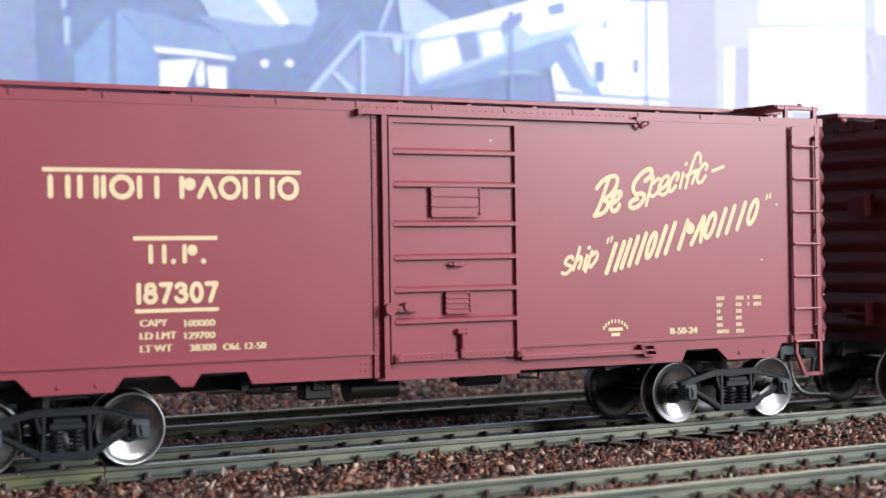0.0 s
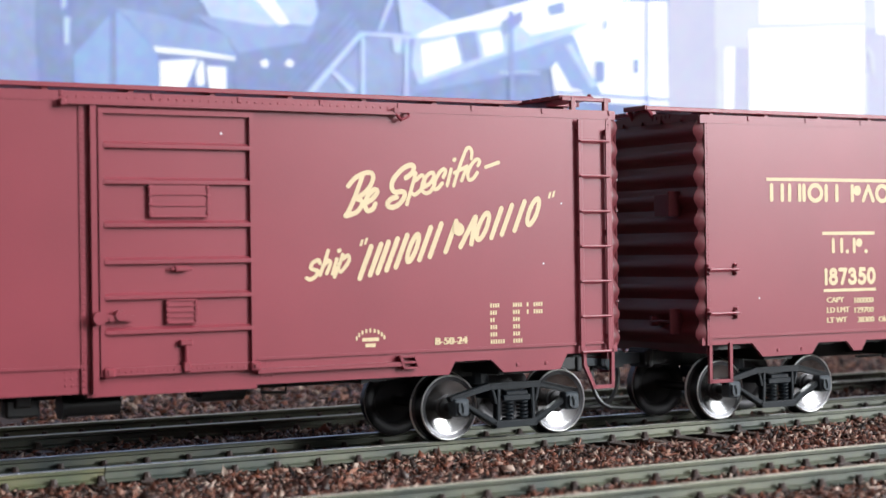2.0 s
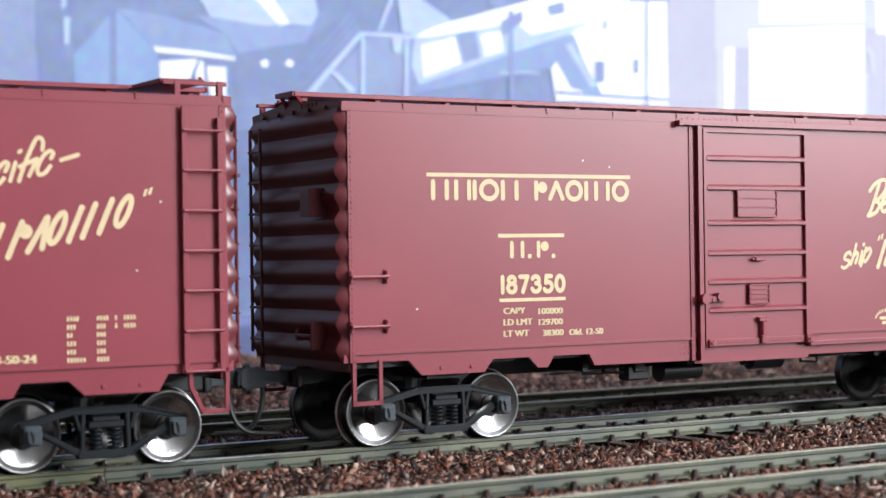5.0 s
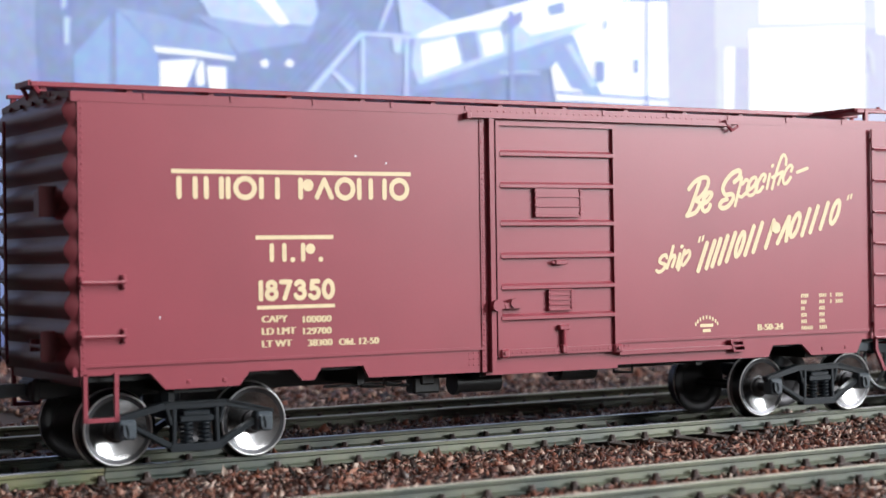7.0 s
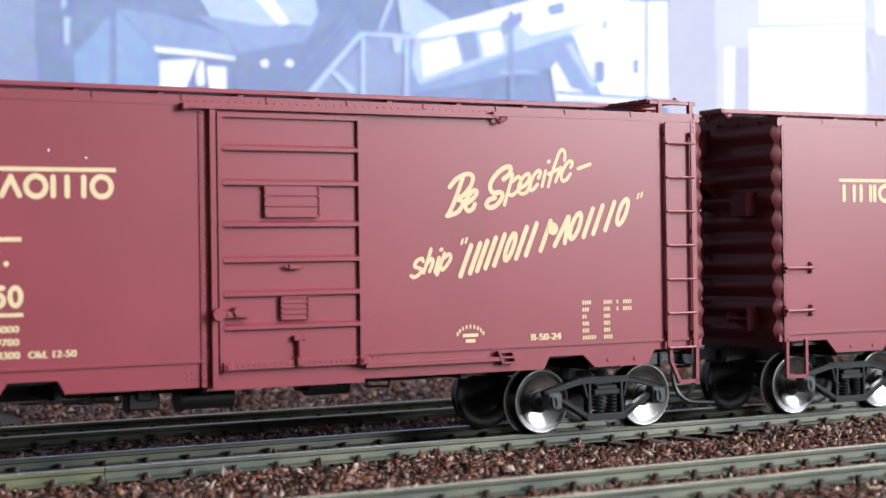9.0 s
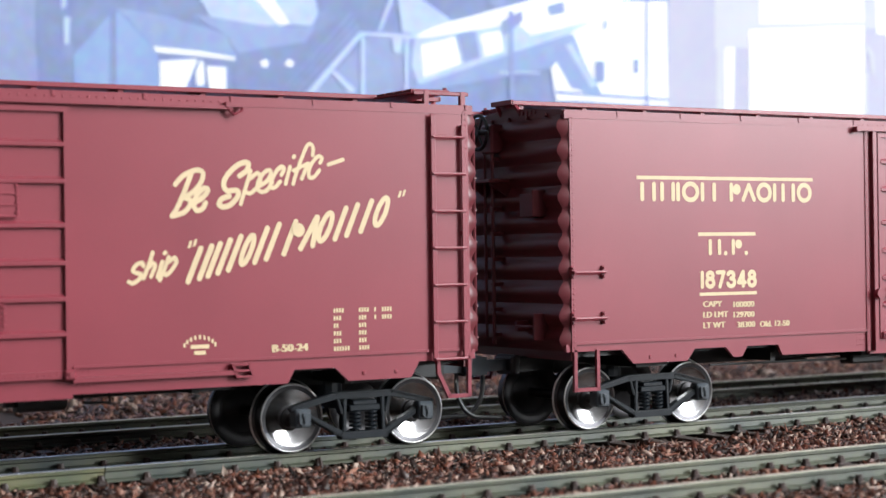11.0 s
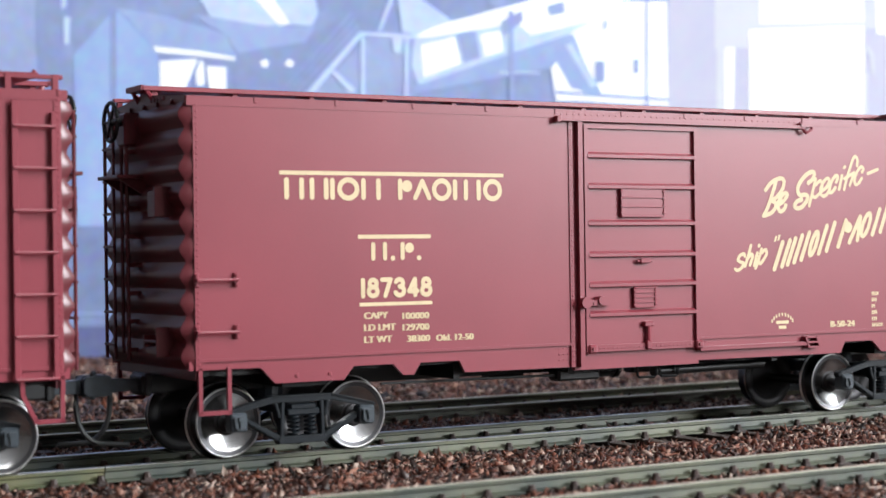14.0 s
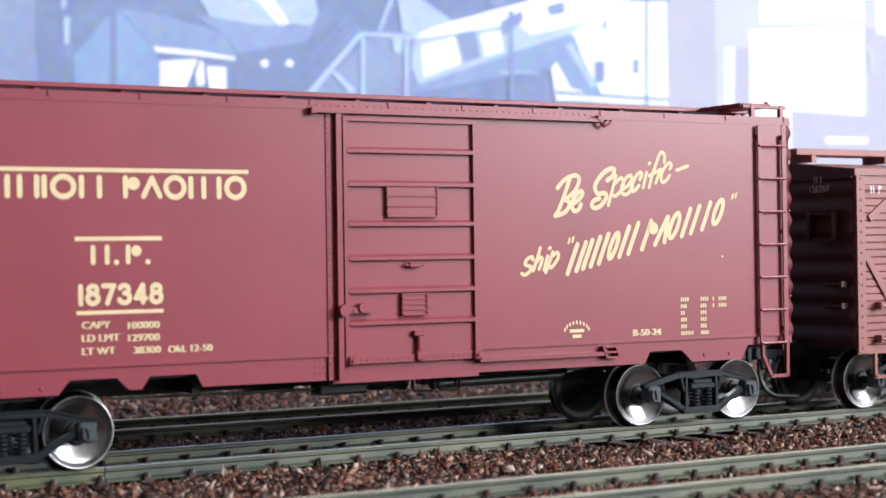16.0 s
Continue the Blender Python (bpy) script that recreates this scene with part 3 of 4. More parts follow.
def add_couplers(car):
    for s in (-1, 1):
        bm = box(bmesh.new(), *sorted((s * 66, s * 74)), -2.4, 2.4, 8.7, 11.2, 0.2)
        box(bm, *sorted((s * 72.6, s * 73.6)), -2.8, 2.8, 8.4, 11.5, 0.25)
        rod(bm, (s * 70, 0, 8.2), (s * 70, 0, 8.8), 1.0, 12)
        part("coupler_box", soften(bm, 0.1), BLACK, car, "black coupler pocket")
        bm = plate(bmesh.new(), [(s * x, z) for x, z in ((73.0, 9.2), (77.8, 9.0), (78.4, 8.5), (80.2, 8.5), (80.8, 9.2), (80.8, 10.9), (80.2, 11.5), (78.4, 11.5), (77.8, 10.9), (73.0, 10.7))], -1.0, 1.0)
        plate(bm, [(s * x, z) for x, z in ((78.2, 8.7), (81.6, 8.7), (82.0, 9.2), (82.0, 10.9), (81.6, 11.4), (78.2, 11.4))], s * 0.9, s * 2.2)
        plate(bm, [(s * x, z) for x, z in ((78.0, 9.0), (79.8, 9.0), (79.8, 11.1), (78.0, 11.1))], -s * 2.0, -s * 0.9)
        rod(bm, (s * 79.4, -s * 1.5, 8.3), (s * 79.4, -s * 1.5, 11.9), 0.4, 10)
        part("coupler", soften(bm, 0.14), LIT_PLASTIC, car, "dark grey knuckle coupler", True)
        pts = [(s * 77.6, 0.2, 9.4), (s * 77.6, 0.2, 7.6)]
        for k in range(1, 13):
            a = math.pi / 2 * k / 12
            pts.append((s * (77.6 + 3.4 * (1 - math.cos(a))), 0.2 - s * 1.4 * (1 - math.cos(a)), 7.6 - 5.4 * math.sin(a) ** 0.9))
        x, y, z = pts[-1]
        for k in range(1, 5):
            pts.append((x + s * 0.75 * k, y - s * 0.35 * k, z - 0.04 * k))
        part("trip_pin", tube(bmesh.new(), pts, 0.36, 8), WIRE, car, "curved grey wire uncoupling pin", True)


def end_bm(s, hw=HW, z0=12.4, z1=47.6, ribs=10, depth=0.85, base=1.0):
    """A pressed steel end with tapered horizontal ribs."""
    bm = bmesh.new()
    nu, nv = 44, ribs * 10
    grid = []
    for j in range(nv + 1):
        z = z0 + (z1 - z0) * j / nv
        row = []
        for i in range(nu + 1):
            u = -1 + 2 * i / nu
            ph = (j / nv * ribs) % 1.0
            wave = 0.5 - 0.5 * math.cos(2 * math.pi * ph)
            wave = wave ** 0.8
            edge = min(1.0, (1 - abs(u)) / 0.05)
            d = (base + depth * wave) * (0.3 + 0.7 * math.sqrt(1 - (1 - edge) ** 2))
            row.append(bm.verts.new((s * (HL - 0.95 + d), u * (hw - 0.02 - 0.25 * (1 - wave) * (1 - edge)), z)))
        row.insert(0, bm.verts.new((s * (HL - 1.6), -hw + 0.05, z)))
        row.append(bm.verts.new((s * (HL - 1.6), hw - 0.05, z)))
        grid.append(row)
    for a, b in zip(grid, grid[1:]):
        for i in range(nu + 2):
            bm.faces.new((a[i], a[i + 1], b[i + 1], b[i]))
    return bm


BOTTOM = ((-72, 12.3), (-61.8, 12.3), (-59.7, 10.1), (-49.3, 10.1), (-47.8, 11.9), (-41.6, 11.9), (-40, 10.3), (-38.3, 10.3), (-37.2, 11.9), (-30.8, 11.9), (-29.9, 10.2), (-10.8, 10.1), (-10.8, 9.6), (12.6, 9.6), (12.6, 10.1), (42.4, 10.0), (43.4, 11.8), (49.5, 11.8), (51.6, 9.9), (61.5, 9.9), (62.8, 12.1), (72, 12.1))


def rivets(bm, p0, p1, n, y, r=0.16):
    for k in range(n):
        t = k / (n - 1)
        x, z = p0[0] + (p1[0] - p0[0]) * t, p0[1] + (p1[1] - p0[1]) * t
        box(bm, x - r, x + r, y - 0.07, y + 0.05, z - r, z + r, 0.06)


def side_bm():
    bm = bmesh.new()
    plate(bm, [(-HL + 0.9, 13.5), (HL - 0.9, 13.5), (HL - 0.9, 47.0), (-HL + 0.9, 47.0)], -HW, -HW + 0.6)
    plate(bm, list(BOTTOM) + [(HL, 13.45), (-HL, 13.45)], -HW + 0.18, -HW + 0.8)
    plate(bm, [(-HL, 46.95), (HL, 46.95), (HL, 48.1), (-HL, 48.1)], -HW - 0.07, -HW + 0.6)
    plate(bm, [(-HL + 1.3, 13.35), (-11.6, 13.35), (-11.6, 13.72), (-HL + 1.3, 13.72)], -HW - 0.13, -HW + 0.2)
    plate(bm, [(12.6, 13.35), (HL - 1.3, 13.35), (HL - 1.3, 13.72), (12.6, 13.72)], -HW - 0.13, -HW + 0.2)
    # corner posts and door posts
    plate(bm, [(-HL + 0.85, 12.3), (-HL + 1.75, 12.3), (-HL + 1.75, 47.4), (-HL + 0.85, 47.4)], -HW - 0.1, -HW + 0.3)
    plate(bm, [(HL - 1.75, 12.1), (HL - 0.85, 12.1), (HL - 0.85, 47.4), (HL - 1.75, 47.4)], -HW - 0.1, -HW + 0.3)
    plate(bm, [(-11.6, 10.1), (-10.9, 10.1), (-10.9, 46.6), (-11.6, 46.6)], -HW - 0.16, -HW + 0.2)
    plate(bm, [(-10.3, 10.1), (-9.5, 10.1), (-9.5, 46.6), (-10.3, 46.6)], -HW - 0.75, -HW + 0.2)
    rivets(bm, (-HL + 1.3, 13), (-HL + 1.3, 47), 44, -HW - 0.1)
    rivets(bm, (HL - 1.3, 13), (HL - 1.3, 47), 44, -HW - 0.1)
    rivets(bm, (-11.25, 11), (-11.25, 46), 48, -HW - 0.16)
    rivets(bm, (-14, 47.55), (34, 47.55), 44, -HW - 0.07, 0.14)
    for x, z in ((-56.5, 11.0), (-51.5, 11.0), (54, 10.9), (59, 10.9)):
        box(bm, x - 0.28, x + 0.28, -HW + 0.05, -HW + 0.3, z - 0.28, z + 0.28, 0.1)
    for k in range(3):
        rivets(bm, (-13.6 + k * 0.8, 11.2), (-13.6 + k * 0.8, 12.9), 3, -HW + 0.18, 0.14)
        rivets(bm, (13.2 + k * 0.8, 11.2), (13.2 + k * 0.8, 12.9), 3, -HW + 0.18, 0.14)
    return bm


def add_door(car, turn):
    bm = bmesh.new()
    y = -HW
    plate(bm, [(-9.3, 12.2), (12.2, 12.2), (12.2, 46.1), (-9.3, 46.1)], y - 0.35, y - 0.02)
    plate(bm, [(-9.3, 12.2), (-8.6, 12.2), (-8.6, 46.1), (-9.3, 46.1)], y - 0.85, y - 0.3)
    plate(bm, [(11.5, 12.2), (12.2, 12.2), (12.2, 46.1), (11.5, 46.1)], y - 0.85, y - 0.3)
    plate(bm, [(-8.6, 45.5), (11.5, 45.5), (11.5, 46.1), (-8.6, 46.1)], y - 0.85, y - 0.3)
    plate(bm, [(-8.6, 12.2), (11.5, 12.2), (11.5, 13.2), (-8.6, 13.2)], y - 0.7, y - 0.3)
    rivets(bm, (-8.4, 12.7), (12, 12.7), 26, y - 0.7, 0.15)
    door = part("door", bm, RED, car, "closed sliding door with pressed ribs")
    for z in (41.5, 36.9, 31.4, 26.7, 22.2, 17.8):
        bm = bmesh.new()
        for z in (z,):
            pts = [(y - 0.35, z - 0.42), (y - 0.88, z - 0.38), (y - 0.95, z - 0.3), (y - 0.95, z + 0.16), (y - 0.35, z + 0.5)]
            l = [bm.verts.new((-8.7, p, q)) for p, q in pts]
            r = [bm.verts.new((11.6, p, q)) for p, q in pts]
            for k in range(4):
                bm.faces.new((l[k], l[k + 1], r[k + 1], r[k]))
            bm.faces.new((l[4], l[0], r[0], r[4]))
            bm.faces.new(l)
            bm.faces.new(r[::-1])
        part("door_rib", bm, RED, door)
    for x0, x1, z0, z1, n in ((-2.5, 5.5, 32.4, 36.7, 3), (-0.3, 3.7, 18.7, 21.6, 4)):
        bm = box(bmesh.new(), x0, x1, y - 0.75, y - 0.3, z0, z1, 0.08)
        for k in range(n + 1):
            z = z0 + (z1 - z0) * k / n
            box(bm, x0 + 0.1, x1 - 0.1, y - 0.92, y - 0.7, z - 0.13, z + 0.13, 0.05)
        for x in (x0, x1):
            box(bm, x - 0.12, x + 0.12, y - 0.9, y - 0.6, z0 - 0.1, z1 + 0.1, 0.05)
            for k in range(4):
                z = z0 + (z1 - z0) * (k + 0.5) / 4
                box(bm, x - 0.28, x + 0.28, y - 0.95, y - 0.6, z - 0.16, z + 0.16, 0.06)
        part("placard_board", bm, RED, door)
    bm = bmesh.new()
    box(bm, 0.1, 3.2, y - 1.0, y - 0.75, 25.45, 25.85, 0.1)
    box(bm, 0.7, 2.6, y - 1.15, y - 0.3, 25.3, 26.0, 0.12)
    part("pull_bar", bm, RED, door)
    bm = bmesh.new()
    rod(bm, (-9.6, y - 0.6, 19.6), (-9.6, y - 1.5, 19.6), 0.85, 12)
    beam(bm, (-9.2, 19.6), (-4.9, 19.45), 0.95, y - 1.4, y - 0.6, 0.6)
    beam(bm, (-8.4, 19.4), (-6.4, 20.25), 0.6, y - 1.5, y - 0.9)
    rod(bm, (-7.0, y - 0.5, 19.9), (-7.0, y - 1.75, 19.9), 0.62, 10)
    part("latch", bm, RED, door)
    for x in (-8.3, 11.9):
        bm = box(bmesh.new(), x - 0.75, x + 0.75, y - 1.25, y - 0.25, 12.0, 13.3, 0.22)
        rod(bm, (x, y - 1.2, 12.7), (x, y - 1.45, 12.7), 0.3, 8)
        part("door_guide", bm, RED, door)
    bm = bmesh.new()
    rod(bm, (2.2, y - 0.8, 12.6), (2.2, y - 0.8, 16.0), 0.3, 8)
    box(bm, 1.3, 3.1, y - 1.1, y - 0.3, 15.7, 16.5, 0.15)
    box(bm, 1.7, 2.7, y - 1.15, y - 0.3, 12.3, 13.6, 0.15)
    part("bottom_bolt", bm, RED, door)
    door.matrix_basis = turn


def add_fittings(car, turn):
    y = -HW

    def put(name, bm, label="", mt=RED):
        ob = part(name, bm, mt, car, label)
        ob.matrix_basis = turn
        return ob
    bm = plate(bmesh.new(), [(-14, 46.5), (34.5, 46.5), (34.5, 47.0), (-14, 47.0)], y - 0.95, y + 0.1)
    box(bm, -14.2, -13.4, y - 1.1, y, 46.3, 47.2, 0.1)
    put("door_track", bm, "upper door track")
    bm = bmesh.new()
    plate(bm, [(33.4, 47.4), (36.0, 47.4), (36.0, 46.8), (33.4, 46.8)], y - 1.1, y)
    tube(bm, [(33.6, y - 0.8, 46.8), (34.6, y - 0.8, 45.8), (35.8, y - 0.8, 46.4), (35.9, y - 0.8, 47.3)], 0.22, 6)
    put("track_bracket", bm)
    bm = plate(bmesh.new(), [(12.4, 11.6), (34.6, 11.6), (34.6, 12.2), (12.4, 12.2)], y - 0.7, y + 0.3)
    put("door_track", bm, "lower door track")
    bm = bmesh.new()
    for z in (11.3, 12.1, 12.9):
        beam(bm, (34.0 + (12.9 - z) * 0.4, z), (36.4 + (12.9 - z) * 0.4, z), 0.28, y - 0.8, y + 0.1)
    beam(bm, (34.0, 13.0), (34.7, 11.2), 0.3, y - 0.8, y + 0.1)
    beam(bm, (36.3, 13.0), (37.0, 11.2), 0.3, y - 0.8, y + 0.1)
    put("track_bracket", bm)
    # ladder
    bm = bmesh.new()
    box(bm, 64.7, 65.5, y - 0.7, y - 0.38, 12.0, 46.8, 0.08)
    box(bm, 69.7, 70.4, y - 0.7, y - 0.38, 12.0, 45.4, 0.08)
    for z in (14.5, 30, 45.0):
        for x in (65.1, 70.0):
            box(bm, x - 0.3, x + 0.3, y - 0.6, y + 0.1, z - 0.35, z + 0.35)
    ladder = put("ladder", bm, "side ladder with seven rungs")
    for z in (43.6, 38.4, 33.15, 27.95, 22.75, 17.55, 12.3):
        rg = rod(bmesh.new(), (64.9, y - 0.82, z), (70.2, y - 0.82, z), 0.2, 8)
        part("rung", rg, RED, ladder)
    for z in (24.1, 17.25):
        bm = rod(bmesh.new(), (-71.0, y - 0.95, z), (-65.4, y - 0.95, z), 0.22, 8)
        for x in (-71.0, -65.4):
            box(bm, x - 0.35, x + 0.35, y - 0.35, y + 0.05, z - 0.95, z + 0.95, 0.1)
            box(bm, x - 0.25, x + 0.25, y - 1.1, y - 0.3, z - 0.25, z + 0.25, 0.05)
            for k in (-0.6, 0.6):
                rod(bm, (x, y - 0.3, z + k), (x, y - 0.65, z + k), 0.2, 6)
        put("grab_iron", bm)
    bm = bmesh.new()
    for a, b in (((-70.5, 12.6), (-70.5, 6.5)), ((-70.8, 6.65), (-66.1, 6.65)), ((-66.4, 6.5), (-66.4, 12.6))):
        beam(bm, a, b, 0.55, y - 0.1, y + 0.45)
    put("stirrup_step", bm)
    bm = bmesh.new()
    for a, b in (((65.8, 12.6), (65.9, 10.3)), ((65.8, 10.5), (67.6, 6.9)), ((67.3, 6.95), (71.1, 6.95)), ((70.9, 6.7), (71.0, 12.6))):
        beam(bm, a, b, 0.55, y - 0.1, y + 0.45)
    put("stirrup_step", bm)
    # lateral running board over the roof corner
    board = put("lateral_running_board", box(bmesh.new(), 62.3, 68.4, y + 0.6, -2.4, 49.75, 50.15, 0.1))
    for k in range(4):
        part("plank", box(bmesh.new(), 62.3, 68.6, y + 0.6 + k * 2.6, y + 2.9 + k * 2.6, 50.15, 50.4, 0.06), RED, board)
    bm = box(bmesh.new(), 62.6, 71.6, y + 0.3, y + 1.1, 49.6, 50.15, 0.08)
    for x in (64.6, 70.6):
        box(bm, x - 0.4, x + 0.4, y + 0.2, y + 0.9, 48.0, 50.2, 0.06)
    rod(bm, (68.2, y + 1.2, 50.15), (68.2, y + 1.2, 50.75), 0.3, 8)
    part("roof_grab", bm, RED, board)


def roof_bm():
    bm = bmesh.new()
    w = HW + 0.05
    pts = [(-w, 47.6), (-w, 48.25), (-w + 0.9, 48.35), (0, 49.25), (w - 0.9, 48.35), (w, 48.25), (w, 47.6)]
    l = [bm.verts.new((-HL + 0.1, a, b)) for a, b in pts]
    r = [bm.verts.new((HL - 0.1, a, b)) for a, b in pts]
    for k in range(len(pts) - 1):
        bm.faces.new((l[k], l[k + 1], r[k + 1], r[k]))
    bm.faces.new((l[-1], l[0], r[0], r[-1]))
    bm.faces.new(l)
    bm.faces.new(r[::-1])
    for k in range(12):
        x = -62.2 + 12.1 * k
        if x > 71:
            break
        for s in (-1, 1):
            a = [bm.verts.new((x + dx, s * yy, zz)) for dx, yy, zz in ((-0.3, w + 0.05, 48.3), (0.3, w + 0.05, 48.3), (0.3, 0.5, 49.5), (-0.3, 0.5, 49.5), (-0.3, w + 0.05, 47.9), (0.3, w + 0.05, 47.9), (0.3, 0.5, 48.9), (-0.3, 0.5, 48.9))]
            for q in ((0, 1, 2, 3), (4, 5, 6, 7), (0, 1, 5, 4), (1, 2, 6, 5), (2, 3, 7, 6), (3, 0, 4, 7)):
                bm.faces.new([a[i] for i in q])
            box(bm, x - 0.22, x + 0.22, *sorted((s * (w + 0.15), s * w)), 47.5, 48.3, 0.05)
    return bm


def add_underframe(car):
    bm = bmesh.new()
    box(bm, -70.5, 70.5, -12.5, 12.5, 11.4, 13.0)
    box(bm, -70, 70, -2.2, 2.2, 8.6, 11.5)
    for x in (-30, -10, 10, 30):
        plate(bm, [(x - 0.5, 11.5), (x + 0.5, 11.5), (x + 0.5, 9.2), (x - 0.5, 9.2)], -12.0, 12.0)
    for b in BASES:
        box(bm, b - 3, b + 3, -12.2, 12.2, 9.4, 11.5)
    part("underframe", bm, BLACK, car, "black centre sill and floor")
    bm = rod(bmesh.new(), (-11.5, -6.5, 8.1), (-4.0, -6.5, 8.1), 1.5, 16)
    rod(bm, (-11.9, -6.5, 8.1), (-11.2, -6.5, 8.1), 1.75, 16)
    box(bm, -9.0, -6.0, -7.0, -6.0, 9.8, 11.6)
    part("air_reservoir", bm, BLACK, car, smooth=True)
    bm = box(bmesh.new(), -19.5, -15.0, -8.5, -6, 7.0, 9.4, 0.3)
    box(bm, -18.4, -16.2, -8.9, -6, 8.3, 11.5, 0.2)
    part("brake_valve", bm, BLACK, car)
    bm = bmesh.new()
    for x in (-26.5, -22.5, 17.5):
        tube(bm, [(x - 1.8, -9, 10.8), (x - 1.8, -9, 8.6), (x + 1.8, -9, 8.4), (x + 1.8, -9, 10.8)], 0.25, 6)
    rod(bm, (-34, -8.5, 8.8), (-21, -7.5, 8.8), 0.22, 6)
    rod(bm, (-10, -5, 9.2), (30, -4, 9.2), 0.25, 6)
    part("brake_rigging", bm, BLACK, car)
    bm = rod(bmesh.new(), (8.0, -5.0, 8.9), (14.5, -5.0, 8.9), 1.5, 14)
    rod(bm, (6.6, -5.0, 8.9), (8.0, -5.0, 8.9), 0.8, 12)
    part("brake_cylinder", bm, BLACK, car, smooth=True)


def add_end_fittings(car):
    for s in (-1, 1):
        e = s * HL
        part("end_wall", end_bm(s), RED_SHADED, car, "pressed ribbed steel end", True)
        bm = bmesh.new()
        o = [(-HW + 0.2, 47.5), (HW - 0.2, 47.5), (HW - 0.2, 48.2), (0, 49.45), (-HW + 0.2, 48.2)]
        a = [bm.verts.new((e + s * 0.15, y, z)) for y, z in o]
        b = [bm.verts.new((e - s * 1.6, y, z)) for y, z in o]
        bm.faces.new(a)
        bm.faces.new(b[::-1])
        for k in range(5):
            bm.faces.new((a[k], b[k], b[(k + 1) % 5], a[(k + 1) % 5]))
        cap = part("end_cap", bm, RED_SHADED, car)
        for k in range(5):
            part("bolt", rod(bmesh.new(), (e, -10 + 5 * k, 47.75), (e + s * 0.5, -10 + 5 * k, 47.75), 0.3, 8), RED_SHADED, cap)
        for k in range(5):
            part("vent_slot", box(bmesh.new(), *sorted((e + s * 0.1, e + s * 0.3)), -7.2 + 1.1 * k, -6.7 + 1.1 * k, 48.15, 48.75), RED_SHADED, cap)
        part("end_sill", box(bmesh.new(), *sorted((e - s * 1.8, e - s * 0.9)), -HW + 0.3, HW - 0.3, 11.0, 12.6), RED_SHADED, car)
        # brackets on the end, beside the near and far corners
        for z in (34.5, 16.0):
            yy = -9.5
            bm = box(bmesh.new(), *sorted((e - s * 0.6, e + s * 2.7)), yy - 0.35, yy + 0.1, z - 2.0, z + 2.0, 0.1)
            if z > 20:
                box(bm, *sorted((e + s * 1.5, e + s * 1.85)), yy, yy + 4.5, z - 1.9, z + 1.6, 0.08)
            else:
                rod(bm, (e + s * 2.4, yy, z), (e + s * 2.4, yy + 5, z), 0.22, 8)
                box(bm, *sorted((e - s * 0.4, e + s * 2.5)), yy + 4.6, yy + 5.2, z - 0.8, z + 0.8)
            part("end_bracket", bm, RED_SHADED, car)
        # far side end ladder
        bm = bmesh.new()
        for y in (8.6, 12.0):
            rod(bm, (e + s * 1.6, -s * y, 13), (e + s * 1.6, -s * y, 46), 0.25, 6)
        for k in range(7):
            z = 15 + 4.6 * k
            rod(bm, (e + s * 1.75, -s * 8.3, z), (e + s * 1.75, -s * 12.3, z), 0.2, 6)
        part("end_ladder", bm, RED_SHADED, car)
    bm = bmesh.new()
    for k in range(3):
        box(bm, -HL - 1.6, HL + 1.6, -2.9 + k * 2.0, -1.1 + k * 2.0, 49.85, 50.5, 0.08)
    for k in range(13):
        x = -71.5 + 143 * k / 12
        box(bm, x - 0.4, x + 0.4, -2.3, 2.3, 48.9, 49.9)
    for s in (-1, 1):
        for y in (-2.4, 2.4):
            rod(bm, (s * (HL + 1.0), y, 50.2), (s * (HL - 0.6), y * 1.2, 47.8), 0.35, 6)
        box(bm, *sorted((s * (HL + 1.7), s * (HL + 1.3))), -2.9, 2.9, 49.9, 50.6)
    part("running_board", bm, RED, car, "roof running board of three planks")


